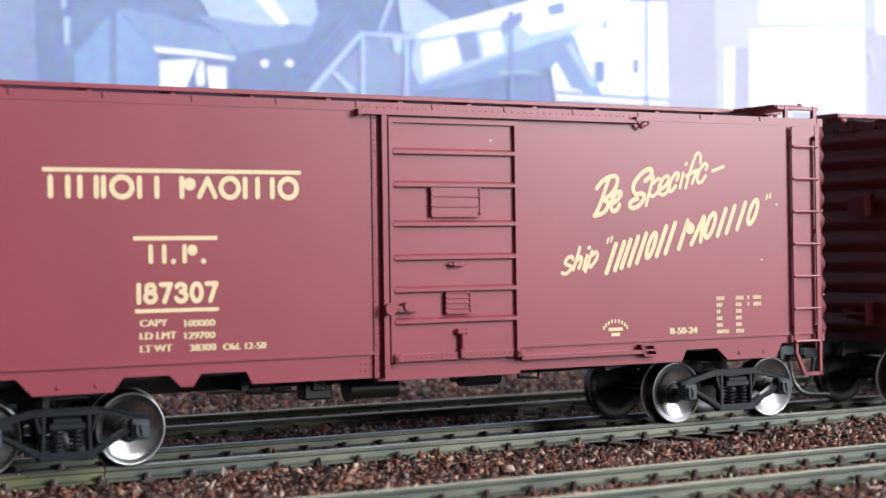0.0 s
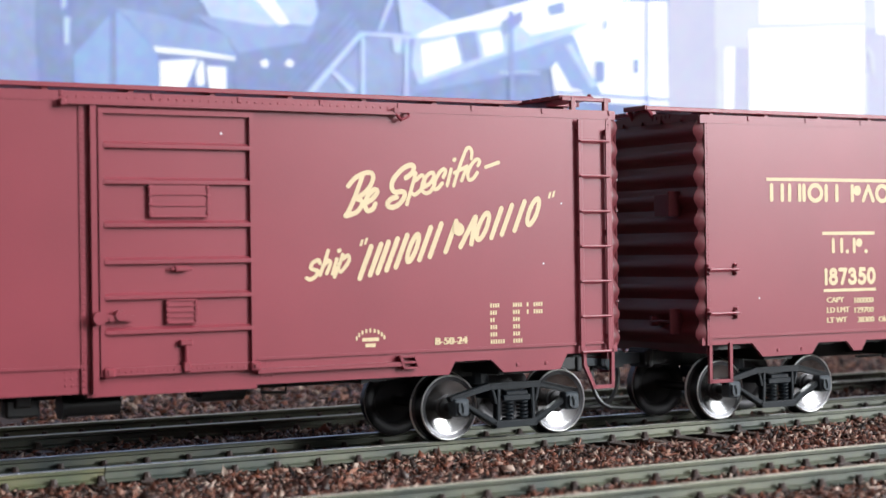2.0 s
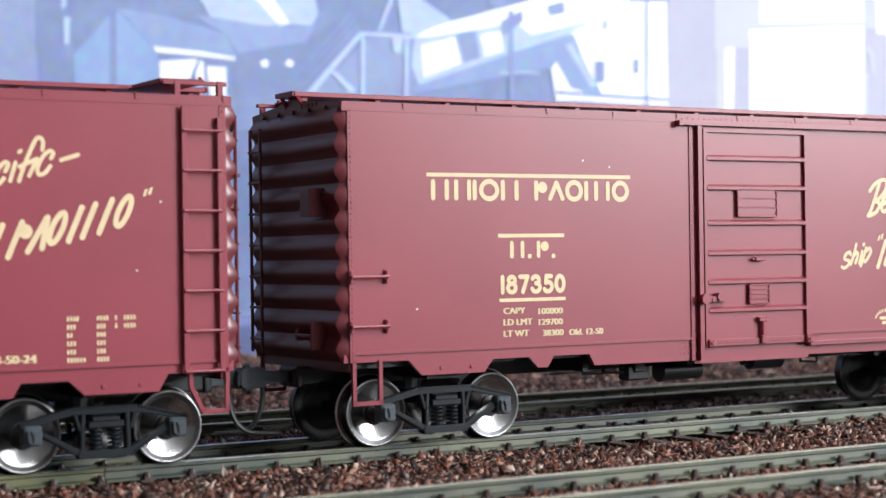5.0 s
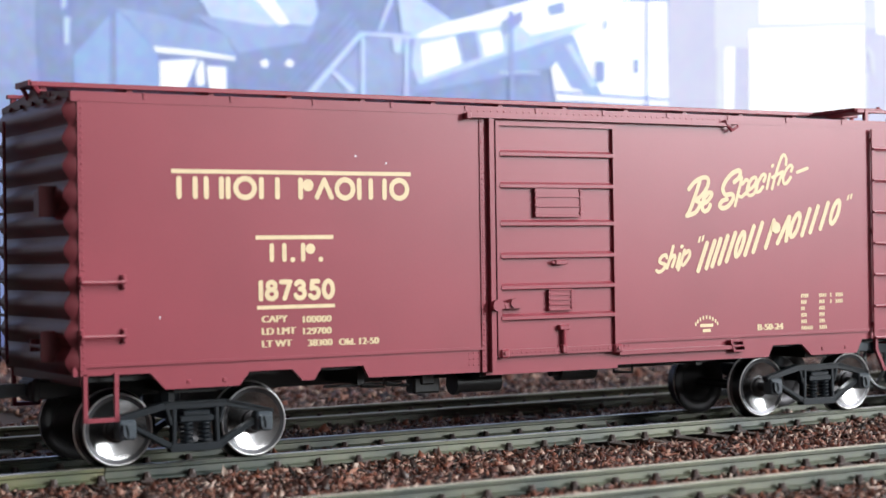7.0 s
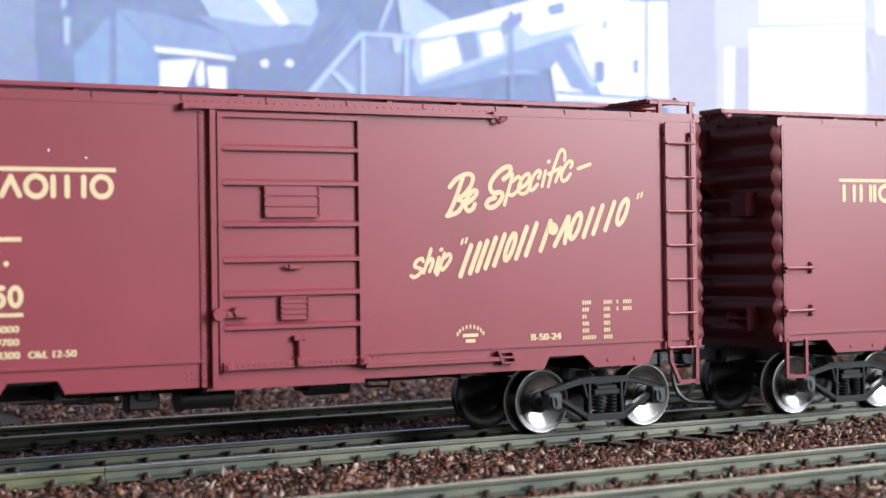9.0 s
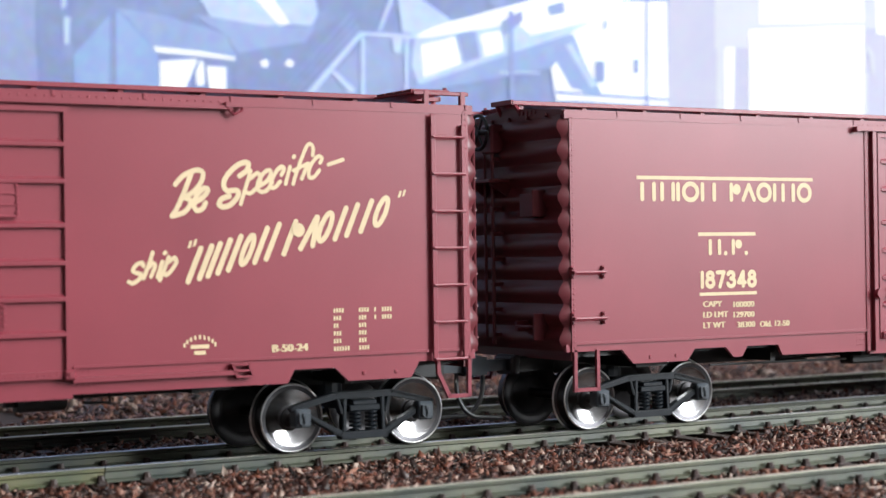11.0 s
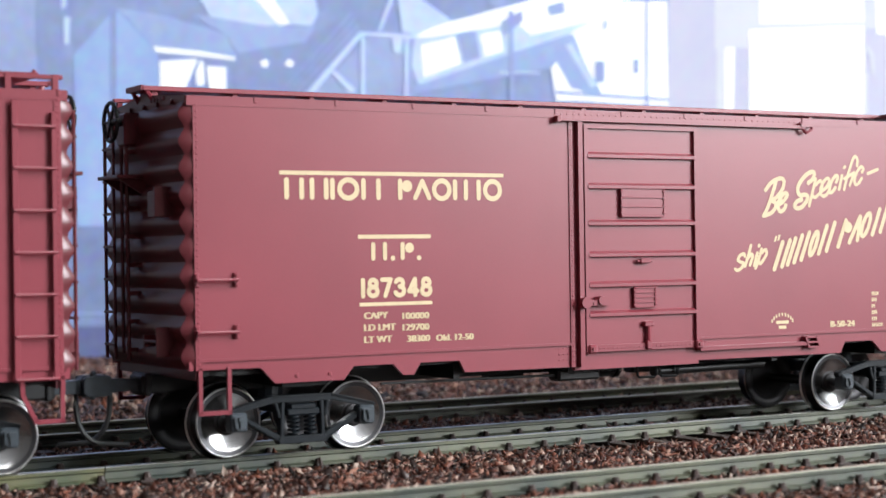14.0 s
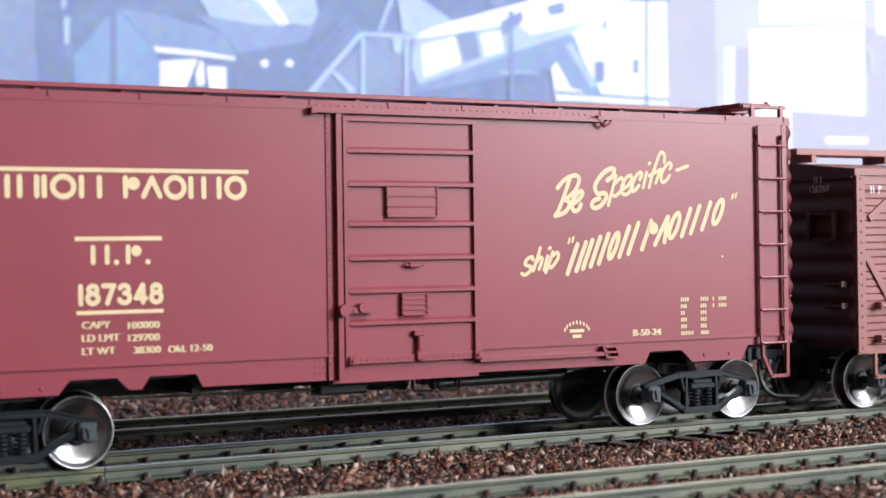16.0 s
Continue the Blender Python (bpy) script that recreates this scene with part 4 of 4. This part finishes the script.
def add_brake(car, s):
    """Hand brake gear on the end s."""
    e = s * HL
    y = -s * 3.4
    bm = bmesh.new()
    x = e + s * 3.8
    n = 28
    rim = [(x, y + 2.65 * math.cos(2 * math.pi * k / n), 45.9 + 2.65 * math.sin(2 * math.pi * k / n)) for k in range(n + 1)]
    tube(bm, rim, 0.3, 7)
    wheel = part("brake_wheel", bm, BLACK, car, "black spoked hand brake wheel", True)
    for k in range(6):
        a = 2 * math.pi * k / 6
        part("spoke", rod(bmesh.new(), (x, y, 45.9), (x, y + 2.5 * math.cos(a), 45.9 + 2.5 * math.sin(a)), 0.2, 6), BLACK, wheel)
    part("hub", rod(bmesh.new(), (e - s * 0.2, y, 45.9), (x + s * 0.3, y, 45.9), 0.55, 8), BLACK, wheel)
    bm = box(bmesh.new(), *sorted((e - s * 0.4, e + s * 2.4)), y - 1.6, y + 1.6, 42.6, 47.2, 0.3)
    rod(bm, (e + s * 1.9, y - 0.9, 13), (e + s * 1.9, y - 0.9, 43), 0.3, 8)
    rod(bm, (e + s * 1.8, y + 1.4, 14), (e + s * 1.8, y + 1.4, 43), 0.25, 8)
    for k in range(8):
        z = 14.5 + 3.9 * k
        box(bm, *sorted((e, e + s * 2.2)), y - 1.3, y - 0.5, z - 0.3, z + 0.3, 0.05)
    part("brake_gear", bm, RED_SHADED, car)
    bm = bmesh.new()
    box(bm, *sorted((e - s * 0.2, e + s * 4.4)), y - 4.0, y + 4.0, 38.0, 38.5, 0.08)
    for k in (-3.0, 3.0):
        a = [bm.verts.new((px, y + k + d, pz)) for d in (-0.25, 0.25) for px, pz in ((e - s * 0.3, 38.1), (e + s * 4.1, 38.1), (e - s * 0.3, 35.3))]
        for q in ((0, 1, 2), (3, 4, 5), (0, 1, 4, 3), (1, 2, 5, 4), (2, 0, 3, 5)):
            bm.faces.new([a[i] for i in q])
    part("brake_step", bm, RED_SHADED, car)


SCRIPT = (
    ("slogan_letter", ((28.6, 37.9), (27.5, 35.3), (26.5, 33.3), (25.9, 32.5)), ((26.4, 36.6), (27.5, 37.7), (29.0, 38.4), (30.0, 38.4), (30.3, 37.8), (29.8, 36.6), (28.7, 35.5), (27.7, 34.9), (28.4, 34.6), (28.4, 33.9), (27.6, 33.0), (26.1, 32.5))),
    ("slogan_letter", ((29.2, 34.3), (30.2, 34.9), (30.9, 35.7), (30.8, 36.1), (30.2, 36.0), (29.2, 34.9), (29.0, 33.8), (29.4, 33.2), (30.2, 33.5), (30.6, 34.2))),
)
SCRIPT_S = (("slogan_letter", ((35.5, 37.8), (36.5, 38.5), (36.8, 39.4), (36.2, 39.6), (34.9, 39.0), (33.6, 37.7), (33.2, 36.6), (33.7, 35.8), (34.8, 35.9), (35.3, 35.6), (35.0, 34.8), (34.0, 33.9), (33.0, 33.7), (32.5, 34.1), (33.0, 34.8), (34.0, 35.1))),)
SCRIPT_P = (
    ("slogan_letter", ((37.1, 38.5), (36.3, 36.1), (35.6, 34.1)), ((37.1, 37.5), (38.1, 38.2), (38.5, 37.4), (38.0, 36.3), (37.0, 35.5), (36.5, 35.6))),
    ("slogan_letter", ((38.4, 36.5), (39.4, 37.1), (40.0, 38.0), (39.9, 38.6), (39.1, 38.3), (38.2, 37.1), (38.1, 36.1), (38.7, 35.7), (39.5, 36.0), (40.2, 37.0))),
    ("slogan_letter", ((41.6, 38.0), (42.0, 38.8), (41.6, 39.1), (40.8, 38.4), (40.1, 37.1), (40.1, 36.3), (40.7, 36.4), (41.4, 37.1))),
)
SCRIPT_F = (
    ("slogan_letter", ((42.9, 39.1), (42.2, 36.8)), ((43.4, 40.4), (43.55, 40.55))),
    ("slogan_letter", ((46.3, 40.7), (46.4, 41.6), (46.1, 42.2), (45.5, 42.0), (44.7, 40.4), (43.9, 38.5), (43.3, 36.8)), ((43.4, 38.6), (45.4, 39.5))),
    ("slogan_letter", ((45.6, 39.6), (44.6, 37.5))),
    ("slogan_letter", ((47.4, 39.7), (47.7, 40.3), (47.2, 40.6), (46.3, 39.8), (45.7, 38.6), (45.8, 37.7), (46.5, 37.8), (47.3, 38.7))),
    ("slogan_dash", ((48.7, 39.5), (50.9, 40.2))),
)
SCRIPT_SHIP = (
    ("slogan_letter", ((21.9, 26.1), (21.7, 26.5), (20.9, 26.2), (20.5, 25.5), (21.0, 25.2), (21.6, 25.0), (21.2, 24.3), (20.4, 23.9), (19.9, 24.1))),
    ("slogan_letter", ((23.2, 27.8), (22.6, 26.1), (21.9, 24.5)), ((22.3, 25.6), (23.2, 26.4), (23.5, 26.1), (23.2, 25.3), (22.9, 24.7))),
    ("slogan_letter", ((24.5, 26.6), (23.8, 24.6)), ((24.8, 27.7), (24.95, 27.8))),
    ("slogan_letter", ((25.4, 27.2), (24.8, 25.7), (24.1, 24.2)), ((25.4, 26.6), (26.2, 27.1), (26.4, 26.5), (25.9, 25.7), (25.1, 24.9), (24.8, 25.1))),
)


PANEL_SHIFT = {"187307": 0.0, "187350": -0.45, "187348": -0.6}   # sideways shifts in mm that fit each name panel to the camera's view


def add_lettering(car, number):
    y = -HW - 0.05
    shift = {"x": PANEL_SHIFT[number]}

    def put(name, bm, label, mt=CREAM):
        ob = part(name, bm, mt, car, label)
        ob.location.x = shift["x"] * MM
        return ob

    def rule(name, x0, x1, z0, z1):
        bm = bmesh.new()
        quad(bm, [(x0, z0), (x1, z0), (x1, z1), (x0, z1)], y)
        put(name, bm, "cream painted rule")

    def shape(pts, pen=0.72, smooth=False, closed=False, proud=0.0):
        bm = stroke(bmesh.new(), pts, pen, y - proud, smooth, closed)
        put("painted_shape", bm, "cream painted plain shape")

    # name panel: a row of plain bars and rings under its rule
    rule("name_rule", -58.2, -22.5, 38.05, 38.6)
    z0, z1, zm = 35.05, 37.35, 36.2
    for x in (-57.15, -54.9, -53.35, -51.2, -50.25, -45.45, -43.1, -39.65, -30.7, -28.9, -26.75):
        shape(((x, z0), (x, z1)))
    for x, r in ((-47.8, 1.35), (-32.9, 1.25), (-24.4, 1.25)):
        shape(ring(x, zm, r, 1.25), smooth=True, closed=True)
    shape(((-37.2, z0), (-36.07, z1)))
    shape(((-35.0, z0), (-36.07, z1)), proud=0.014)
    put("painted_shape", disc(bmesh.new(), -38.55, 36.65, 0.85, y - 0.014), "cream painted plain disc")
    # initials as plain bars and dots
    rule("number_rule", -46.4, -34.8, 29.35, 29.9)
    for x in (-44.05, -42.2, -39.4):
        shape(((x, 26.65), (x, 28.55)), pen=0.66)
    put("painted_shape", disc(bmesh.new(), -38.3, 28.05, 0.72, y - 0.014), "cream painted plain disc")
    for x in (-40.95, -36.75):
        put("painted_shape", disc(bmesh.new(), x, 26.62, 0.36, y), "cream painted dot")
    # car number
    rule("number_rule", -46.3, -34.7, 20.05, 20.55)
    p = -46.1
    for ch in number:
        w = 0.62 if ch == "1" else 1.36
        put("number_figure", digit_bm(ch, p + 0.32, 21.45, w if ch != "1" else 0.1, 2.2, y, 0.66), "cream painted figure")
        p += 0.95 if ch == "1" else 2.12
    bm = bmesh.new()
    for words, x, z, w in (("CAPY", -45.7, 18.3, 3.7), ("100000", -39.6, 18.1, 4.2), ("LD LMT", -45.7, 16.65, 4.9), ("129700", -39.6, 16.5, 4.2), ("LT WT", -45.7, 15.0, 4.3), ("38300", -38.9, 14.9, 3.6), ("Old. 12-50", -34.2, 14.85, 6.1)):
        add_bm(bm, brush(words, x, z, w, 0.9, y, spread=0.09, layers=3))
    put("weight_data", bm, "small cream painted weight figures")
    # slanted slogan
    shift["x"] = 0.15
    for letters, pen in ((SCRIPT, 0.68), (SCRIPT_S, 0.72), (SCRIPT_P, 0.57), (SCRIPT_F, 0.54), (SCRIPT_SHIP, 0.55)):
        for name, *lines in letters:
            bm = bmesh.new()
            for k, pts in enumerate(lines):
                stroke(bm, pts, pen, y - 0.014 * k)
            put(name, bm, "cream brush-painted letter" if name == "slogan_letter" else "cream painted dash")
    for x, h in ((28.0, 4.3), (29.6, 4.2), (30.8, 4.2), (32.2, 4.3), (33.7, 4.4), (37.5, 4.5), (39.2, 4.6), (41.8, 4.3), (49.5, 4.2), (51.3, 4.2), (53.5, 4.2)):
        z = 23.95 + (x - 28.0) * 0.252
        shape(((x, z), (x + 0.43 * h, z + h)), pen=0.76)
    for x, z, rx in ((36.5, 28.0, 0.55), (48.1, 31.0, 0.7), (56.8, 33.1, 0.7)):
        shape(ring(x, z, rx, 1.9, lean=0.42), pen=0.72, smooth=True, closed=True)
    put("painted_shape", disc(bmesh.new(), 44.0, 30.6, 0.95, y - 0.06), "cream painted plain disc")
    shape(((44.3, 28.1), (46.8, 32.3)), pen=0.76)
    shape(((46.1, 28.5), (46.9, 32.3)), pen=0.76, proud=0.014)
    for x, z in ((28.0, 28.3), (28.7, 28.5), (59.4, 35.0), (60.1, 35.2)):
        bm = bmesh.new()
        quad(bm, [(x, z), (x + 0.4, z + 0.05), (x + 0.7, z + 1.0), (x + 0.3, z + 0.95)], y)
        put("quote_mark", bm, "cream painted tick mark")
    shift["x"] = 0.0
    put("class_mark", brush("B-50-24", 40.0, 14.3, 5.2, 1.0, y, spread=0.12, layers=3), "small cream painted class mark")
    bm = bmesh.new()
    for k in range(9):
        a = radians(150 - 15 * k)
        c = Vector((29.7 + 2.5 * math.cos(a), 14.7 + 2.0 * math.sin(a)))
        quad(bm, [(c.x - 0.15, c.y - 0.28), (c.x + 0.15, c.y - 0.28), (c.x + 0.15, c.y + 0.28), (c.x - 0.15, c.y + 0.28)], y)
    for x0, x1, z in ((28.4, 31.0, 15.2), (28.9, 30.5, 14.4)):
        quad(bm, [(x0, z), (x1, z), (x1, z + 0.5), (x0, z + 0.5)], y)
    put("builder_mark", bm, "small cream painted mark of plain bars")
    bm = bmesh.new()
    for k in range(6):
        z = 19.3 - k * 1.04
        for x, w in ((49.3, (1.9, 1.5, 1.1, 1.3, 1.2, 2.6)[k]), (53.2, (1.7, 1.2, 1.5, 1.2, 1.5, 1.7)[k])) + (((55.6, 0.6), (56.8, 1.6)) if k < 2 else ()):
            p = x
            while p < x + w - 0.3:
                quad(bm, [(p, z), (p + 0.28, z), (p + 0.28, z + 0.6), (p, z + 0.6)], y)
                p += 0.42
    tagged(put("dimension_data", bm, "tiny cream painted dimension table of plain bars"), kind="stuff")


SPECKS = {"187307": ((7.5, 43.2), (58.5, 25.4), (61.8, 34.2)), "187350": ((-31.8, 40.6), (-60.6, 19.3), (-27.0, 39.7)), "187348": ((57.5, 26.0),)}


def add_specks(car, number):
    """Tiny pale dust specks on the paint."""
    for x, z in SPECKS[number]:
        y = -HW - (0.42 if -9 < x < 12 else 0.05)
        bm = bmesh.new()
        disc(bm, x + 0.15, z + 0.12, 0.14, y)
        part("dust_speck", bm, WHITE, car, "pale dust speck")


def boxcar():
    car = new("boxcar")
    tagged(car, "oxide red model boxcar with cream lettering on silver wheels", "boxcar", "boxcars in the train")
    flip = pose(0, 0, 0, 0, 0, 180)
    for turn in (Matrix.Identity(4), flip):
        ob = part("side_wall", side_bm(), RED, car, "riveted steel side sheet")
        ob.matrix_basis = turn
        add_door(car, turn)
        add_fittings(car, turn)
    part("roof", roof_bm(), RED, car, "low pitched metal roof with seam caps")
    add_end_fittings(car)
    add_underframe(car)
    add_trucks(car)
    add_couplers(car)
    return car


def stock_car():
    """The last car: lower, with horizontal boards and diagonal steel braces."""
    car = new("wooden_boxcar")
    tagged(car, "brown-red wood-sheathed model freight car with diagonal braces", "boxcar", "boxcars in the train")
    L, top = 71.0, 39.3
    for s in (-1, 1):
        for k in range(22):
            z = 11.0 + (top - 1.5 - 11.0) * k / 22
            bm = box(bmesh.new(), -L, L, *sorted((s * HW, s * (HW - 0.6))), z + 0.02, z + (top - 12.5) / 22 - 0.03, 0.14)
            part("side_board", bm, BROWN_RED, car)
        bm = bmesh.new()
        y0, y1 = sorted((s * (HW + 0.45), s * (HW - 0.1)))
        for x in (-L + 0.9, -L + 14, -L + 28, -L + 42, -10.5, 10.5, L - 42, L - 28, L - 14, L - 0.9):
            plate(bm, [(x - 0.9, 9.9), (x + 0.9, 9.9), (x + 0.9, top), (x - 0.9, top)], y0, y1)
            for k in range(17):
                yr = y0 if s < 0 else y1
                box(bm, x - 0.22, x + 0.22, yr - 0.12, yr + 0.12, 10.38 + 1.75 * k, 10.82 + 1.75 * k, 0.1)
        yb0, yb1 = sorted((s * (HW + 0.3), s * (HW - 0.1)))
        for a, b in (((-L + 3, 32.0), (-L + 13, 39.0)), ((-L + 1.8, 26.5), (-L + 13, 10.5)), ((-L + 15, 38), (-L + 27, 11)), ((-L + 29, 38), (-L + 41, 11)), ((L - 15, 38), (L - 27, 11)), ((L - 29, 38), (L - 41, 11)), ((L - 2, 26.5), (L - 13, 10.5))):
            beam(bm, a, b, 1.2, yb0, yb1)
        ys0, ys1 = sorted((s * (HW + 0.2), s * (HW - 0.12)))
        plate(bm, [(-L + 0.05, 9.6), (L - 0.05, 9.6), (L - 0.05, 11.0), (-L + 0.05, 11.0)], ys0, ys1)
        plate(bm, [(-L + 0.05, top - 1.6), (L - 0.05, top - 1.6), (L - 0.05, top - 0.05), (-L + 0.05, top - 0.05)], ys0, ys1)
        part("side_frame", bm, BROWN_RED, car, "riveted steel posts and braces")
        part("end_wall", end_bm(s, z0=10.5, z1=39.0, ribs=8, depth=0.6, base=0.2), BROWN_SHADED, car, "ribbed end", True)
        bm = bmesh.new()
        for z in (17.5, 12.0):
            rod(bm, (-L + 4.5, s * (HW + 1.3), z), (-L + 10.5, s * (HW + 1.3), z), 0.25, 8)
            for x in (-L + 4.5, -L + 10.5):
                box(bm, x - 0.35, x + 0.35, *sorted((s * (HW + 1.4), s * HW)), z - 0.6, z + 0.7, 0.1)
        part("grab_iron", bm, BROWN_RED, car)
        bm = bmesh.new()
        for a, b in (((-L + 4.2, 10.5), (-L + 4.2, 5.6)), ((-L + 3.9, 5.7), (-L + 8.6, 5.7)), ((-L + 8.3, 5.6), (-L + 8.3, 10.5))):
            beam(bm, a, b, 0.55, *sorted((s * (HW + 0.1), s * (HW - 0.45))))
        part("stirrup_step", bm, BROWN_RED, car)
    bm = bmesh.new()
    w = HW + 0.6
    o = [(-w, 39.2), (-w, 40.3), (0, 41.9), (w, 40.3), (w, 39.2)]
    l = [bm.verts.new((-L - 0.5, a, b)) for a, b in o]
    r = [bm.verts.new((L + 0.5, a, b)) for a, b in o]
    for k in range(4):
        bm.faces.new((l[k], l[k + 1], r[k + 1], r[k]))
    bm.faces.new((l[4], l[0], r[0], r[4]))
    bm.faces.new(l)
    bm.faces.new(r[::-1])
    part("roof", bm, BROWN_RED, car)
    for e in (-1, 1):
        bm = bmesh.new()
        a = [bm.verts.new((e * (L + 0.6), y, z)) for y, z in ((-HW, 38.8), (-HW, 40.2), (0, 41.8), (HW, 40.2), (HW, 38.8))]
        b = [bm.verts.new((e * (L + 0.85), v.co.y, v.co.z)) for v in a]
        bm.faces.new(a)
        bm.faces.new(b[::-1])
        for k in range(5):
            bm.faces.new((a[k], b[k], b[(k + 1) % 5], a[(k + 1) % 5]))
        part("end_fascia", bm, BROWN_SHADED, car)
        for z in (21.2, 17.6):
            bm = rod(bmesh.new(), (e * (L + 2.0), e * 12.9, z), (e * (L + 2.0), e * 9.2, z), 0.2, 8)
            for y in (12.9, 9.2):
                box(bm, *sorted((e * (L + 0.3), e * (L + 2.1))), e * y - 0.3, e * y + 0.3, z - 0.5, z + 0.5, 0.08)
            part("end_grab_iron", bm, BROWN_SHADED, car)
    bm = bmesh.new()
    for k in range(3):
        box(bm, -L - 2, L + 2, -2.9 + k * 2, -1.1 + k * 2, 43.2, 44.3, 0.08)
    for k in range(9):
        x = -L + 2 + (2 * L - 4) * k / 8
        box(bm, x - 0.5, x + 0.5, -2.8, 2.8, 42.0, 43.3)
    part("running_board", bm, BROWN_RED, car)
    bm = bmesh.new()
    for x in (3.1, 3.7, 4.9):
        stroke(bm, ((-L + x, 36.3), (-L + x, 37.4)), 0.2, -HW - 0.6, False)
    disc(bm, -L + 5.25, 37.15, 0.26, -HW - 0.6)
    part("side_initials", bm, WHITE, car, "small white painted plain shapes")
    bm = text_bm("126359", 0, 0, 4.6, 1.1, 0)
    for x in (1.2, 1.75, 2.7):
        stroke(bm, ((x, 1.7), (x, 2.6)), 0.2, 0, False)
    bm.transform(Matrix.Translation((-72.25, -5.1, 36.6)) @ Matrix.Rotation(radians(-90), 4, "Z"))
    part("end_number", bm, WHITE, car, "pale painted number")
    bm = bmesh.new()
    for y in (-5.2, -11.0):
        box(bm, -73.0, -71.3, y - 0.25, y + 0.25, 28.6, 33.2, 0.08)
    for z in (28.8, 33.0):
        box(bm, -72.6, -71.9, -11.0, -5.2, z - 0.2, z + 0.2)
    part("placard_frame", bm, BROWN_SHADED, car)
    add_underframe(car)
    add_trucks(car)
    add_couplers(car)
    return car


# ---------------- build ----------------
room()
backdrop()
ground()
for yc in TRACKS:
    track(yc)

TRAIN_Y = 14.45
STARTS = (126.6, 286.95, 446.9)
first = boxcar()
CARS = [first] + [copy_thing(first, pose(0, 0, 0)) for _ in range(2)]
for c, number, end in zip(CARS, ("187307", "187350", "187348"), (1, 1, -1)):
    add_lettering(c, number)
    add_specks(c, number)
    add_brake(c, end)
for o in CARS[2].children:
    if o.name.split(".")[0] in ("air_reservoir", "brake_valve", "brake_cylinder", "brake_rigging"):
        o.matrix_basis = pose(0, 0, 0, 0, 0, 180)
LAST = stock_car()


def add_near_rigging(car):
    """Brake gear on the camera side of the turned car."""
    part("brake_rod", rod(bmesh.new(), (-41, -9.5, 8.9), (-10.5, -9.0, 8.6), 0.2, 6), BLACK, car)
    bm = box(bmesh.new(), -10.8, -3.0, -10.0, -7.0, 7.7, 9.6, 0.35)
    box(bm, -9.5, -4.5, -9.5, -7.5, 9.5, 11.5, 0.1)
    part("brake_lever_guide", bm, BLACK, car)
    for x in (4.3, 8.6):
        part("hanger", tube(bmesh.new(), [(x, -9.6, 10.8), (x, -9.6, 7.9), (x + 0.3, -9.6, 7.6), (x + 3.2, -9.6, 7.5), (x + 3.6, -9.6, 7.8), (x + 3.6, -9.6, 10.8)], 0.22, 6), BLACK, car)
    part("air_pipe", rod(bmesh.new(), (8.0, -8.5, 8.3), (31.0, -8.0, 8.5), 0.7, 10), BLACK, car, smooth=True)


add_near_rigging(CARS[2])

# ties, moulded with their rail clips
TIE_MESHES = None
for ob in [o for o in scene.objects if o.name.startswith("model_track")]:
    for k in range(168):
        if TIE_MESHES is None:
            t = part("tie", tie_mesh(), TIE, ob)
            TIE_MESHES = t.data
        else:
            t = new("tie", TIE_MESHES)
            t.parent = ob
        t.location = ((-396.4 + 6.3 * k) * MM + (0.0017 if ob.location.y < 0 else 0), 0, 0)

# ---------------- movement ----------------
RUN = [(0.0, -1.25), (0.5, -11.71), (1.0, -22.24), (1.5, -30.61), (2.0, -43.1), (2.5, -52.82), (3.0, -62.97), (3.5, -74.94), (4.0, -84.32), (4.5, -94.18), (5.0, -105.81), (5.2, -110.07), (7.3, -149.99), (7.5, -154.3), (8.0, -167.45), (8.2, -172.12), (10.3, -211.25), (10.5, -216.08), (11.0, -228.72), (11.5, -237.69), (12.0, -248.22), (12.5, -259.04), (13.0, -267.9), (13.5, -277.05), (14.0, -288.44), (14.5, -297.89), (15.0, -307.48), (15.5, -318.6), (16.0, -328.64)]


def motions():
    ts, ss = [r[0] for r in RUN], [r[1] for r in RUN]
    for car, x in zip(CARS + [LAST], STARTS + (533.0 + 71.0,)):
        walk(car, [(t, pose((x + s) * MM, TRAIN_Y * MM, 0)) for t, s in RUN])
        for w in car.children:
            if w.name.startswith("wheelset"):
                px, _, pz = w.location
                rows = []
                for k in range(65):
                    t = k * 0.25
                    s = float(np.interp(t, ts, ss))
                    rows.append((t, pose(px, 0, pz, 0, math.degrees(s / WHEEL_R), 0)))
                walk(w, rows)


motions()
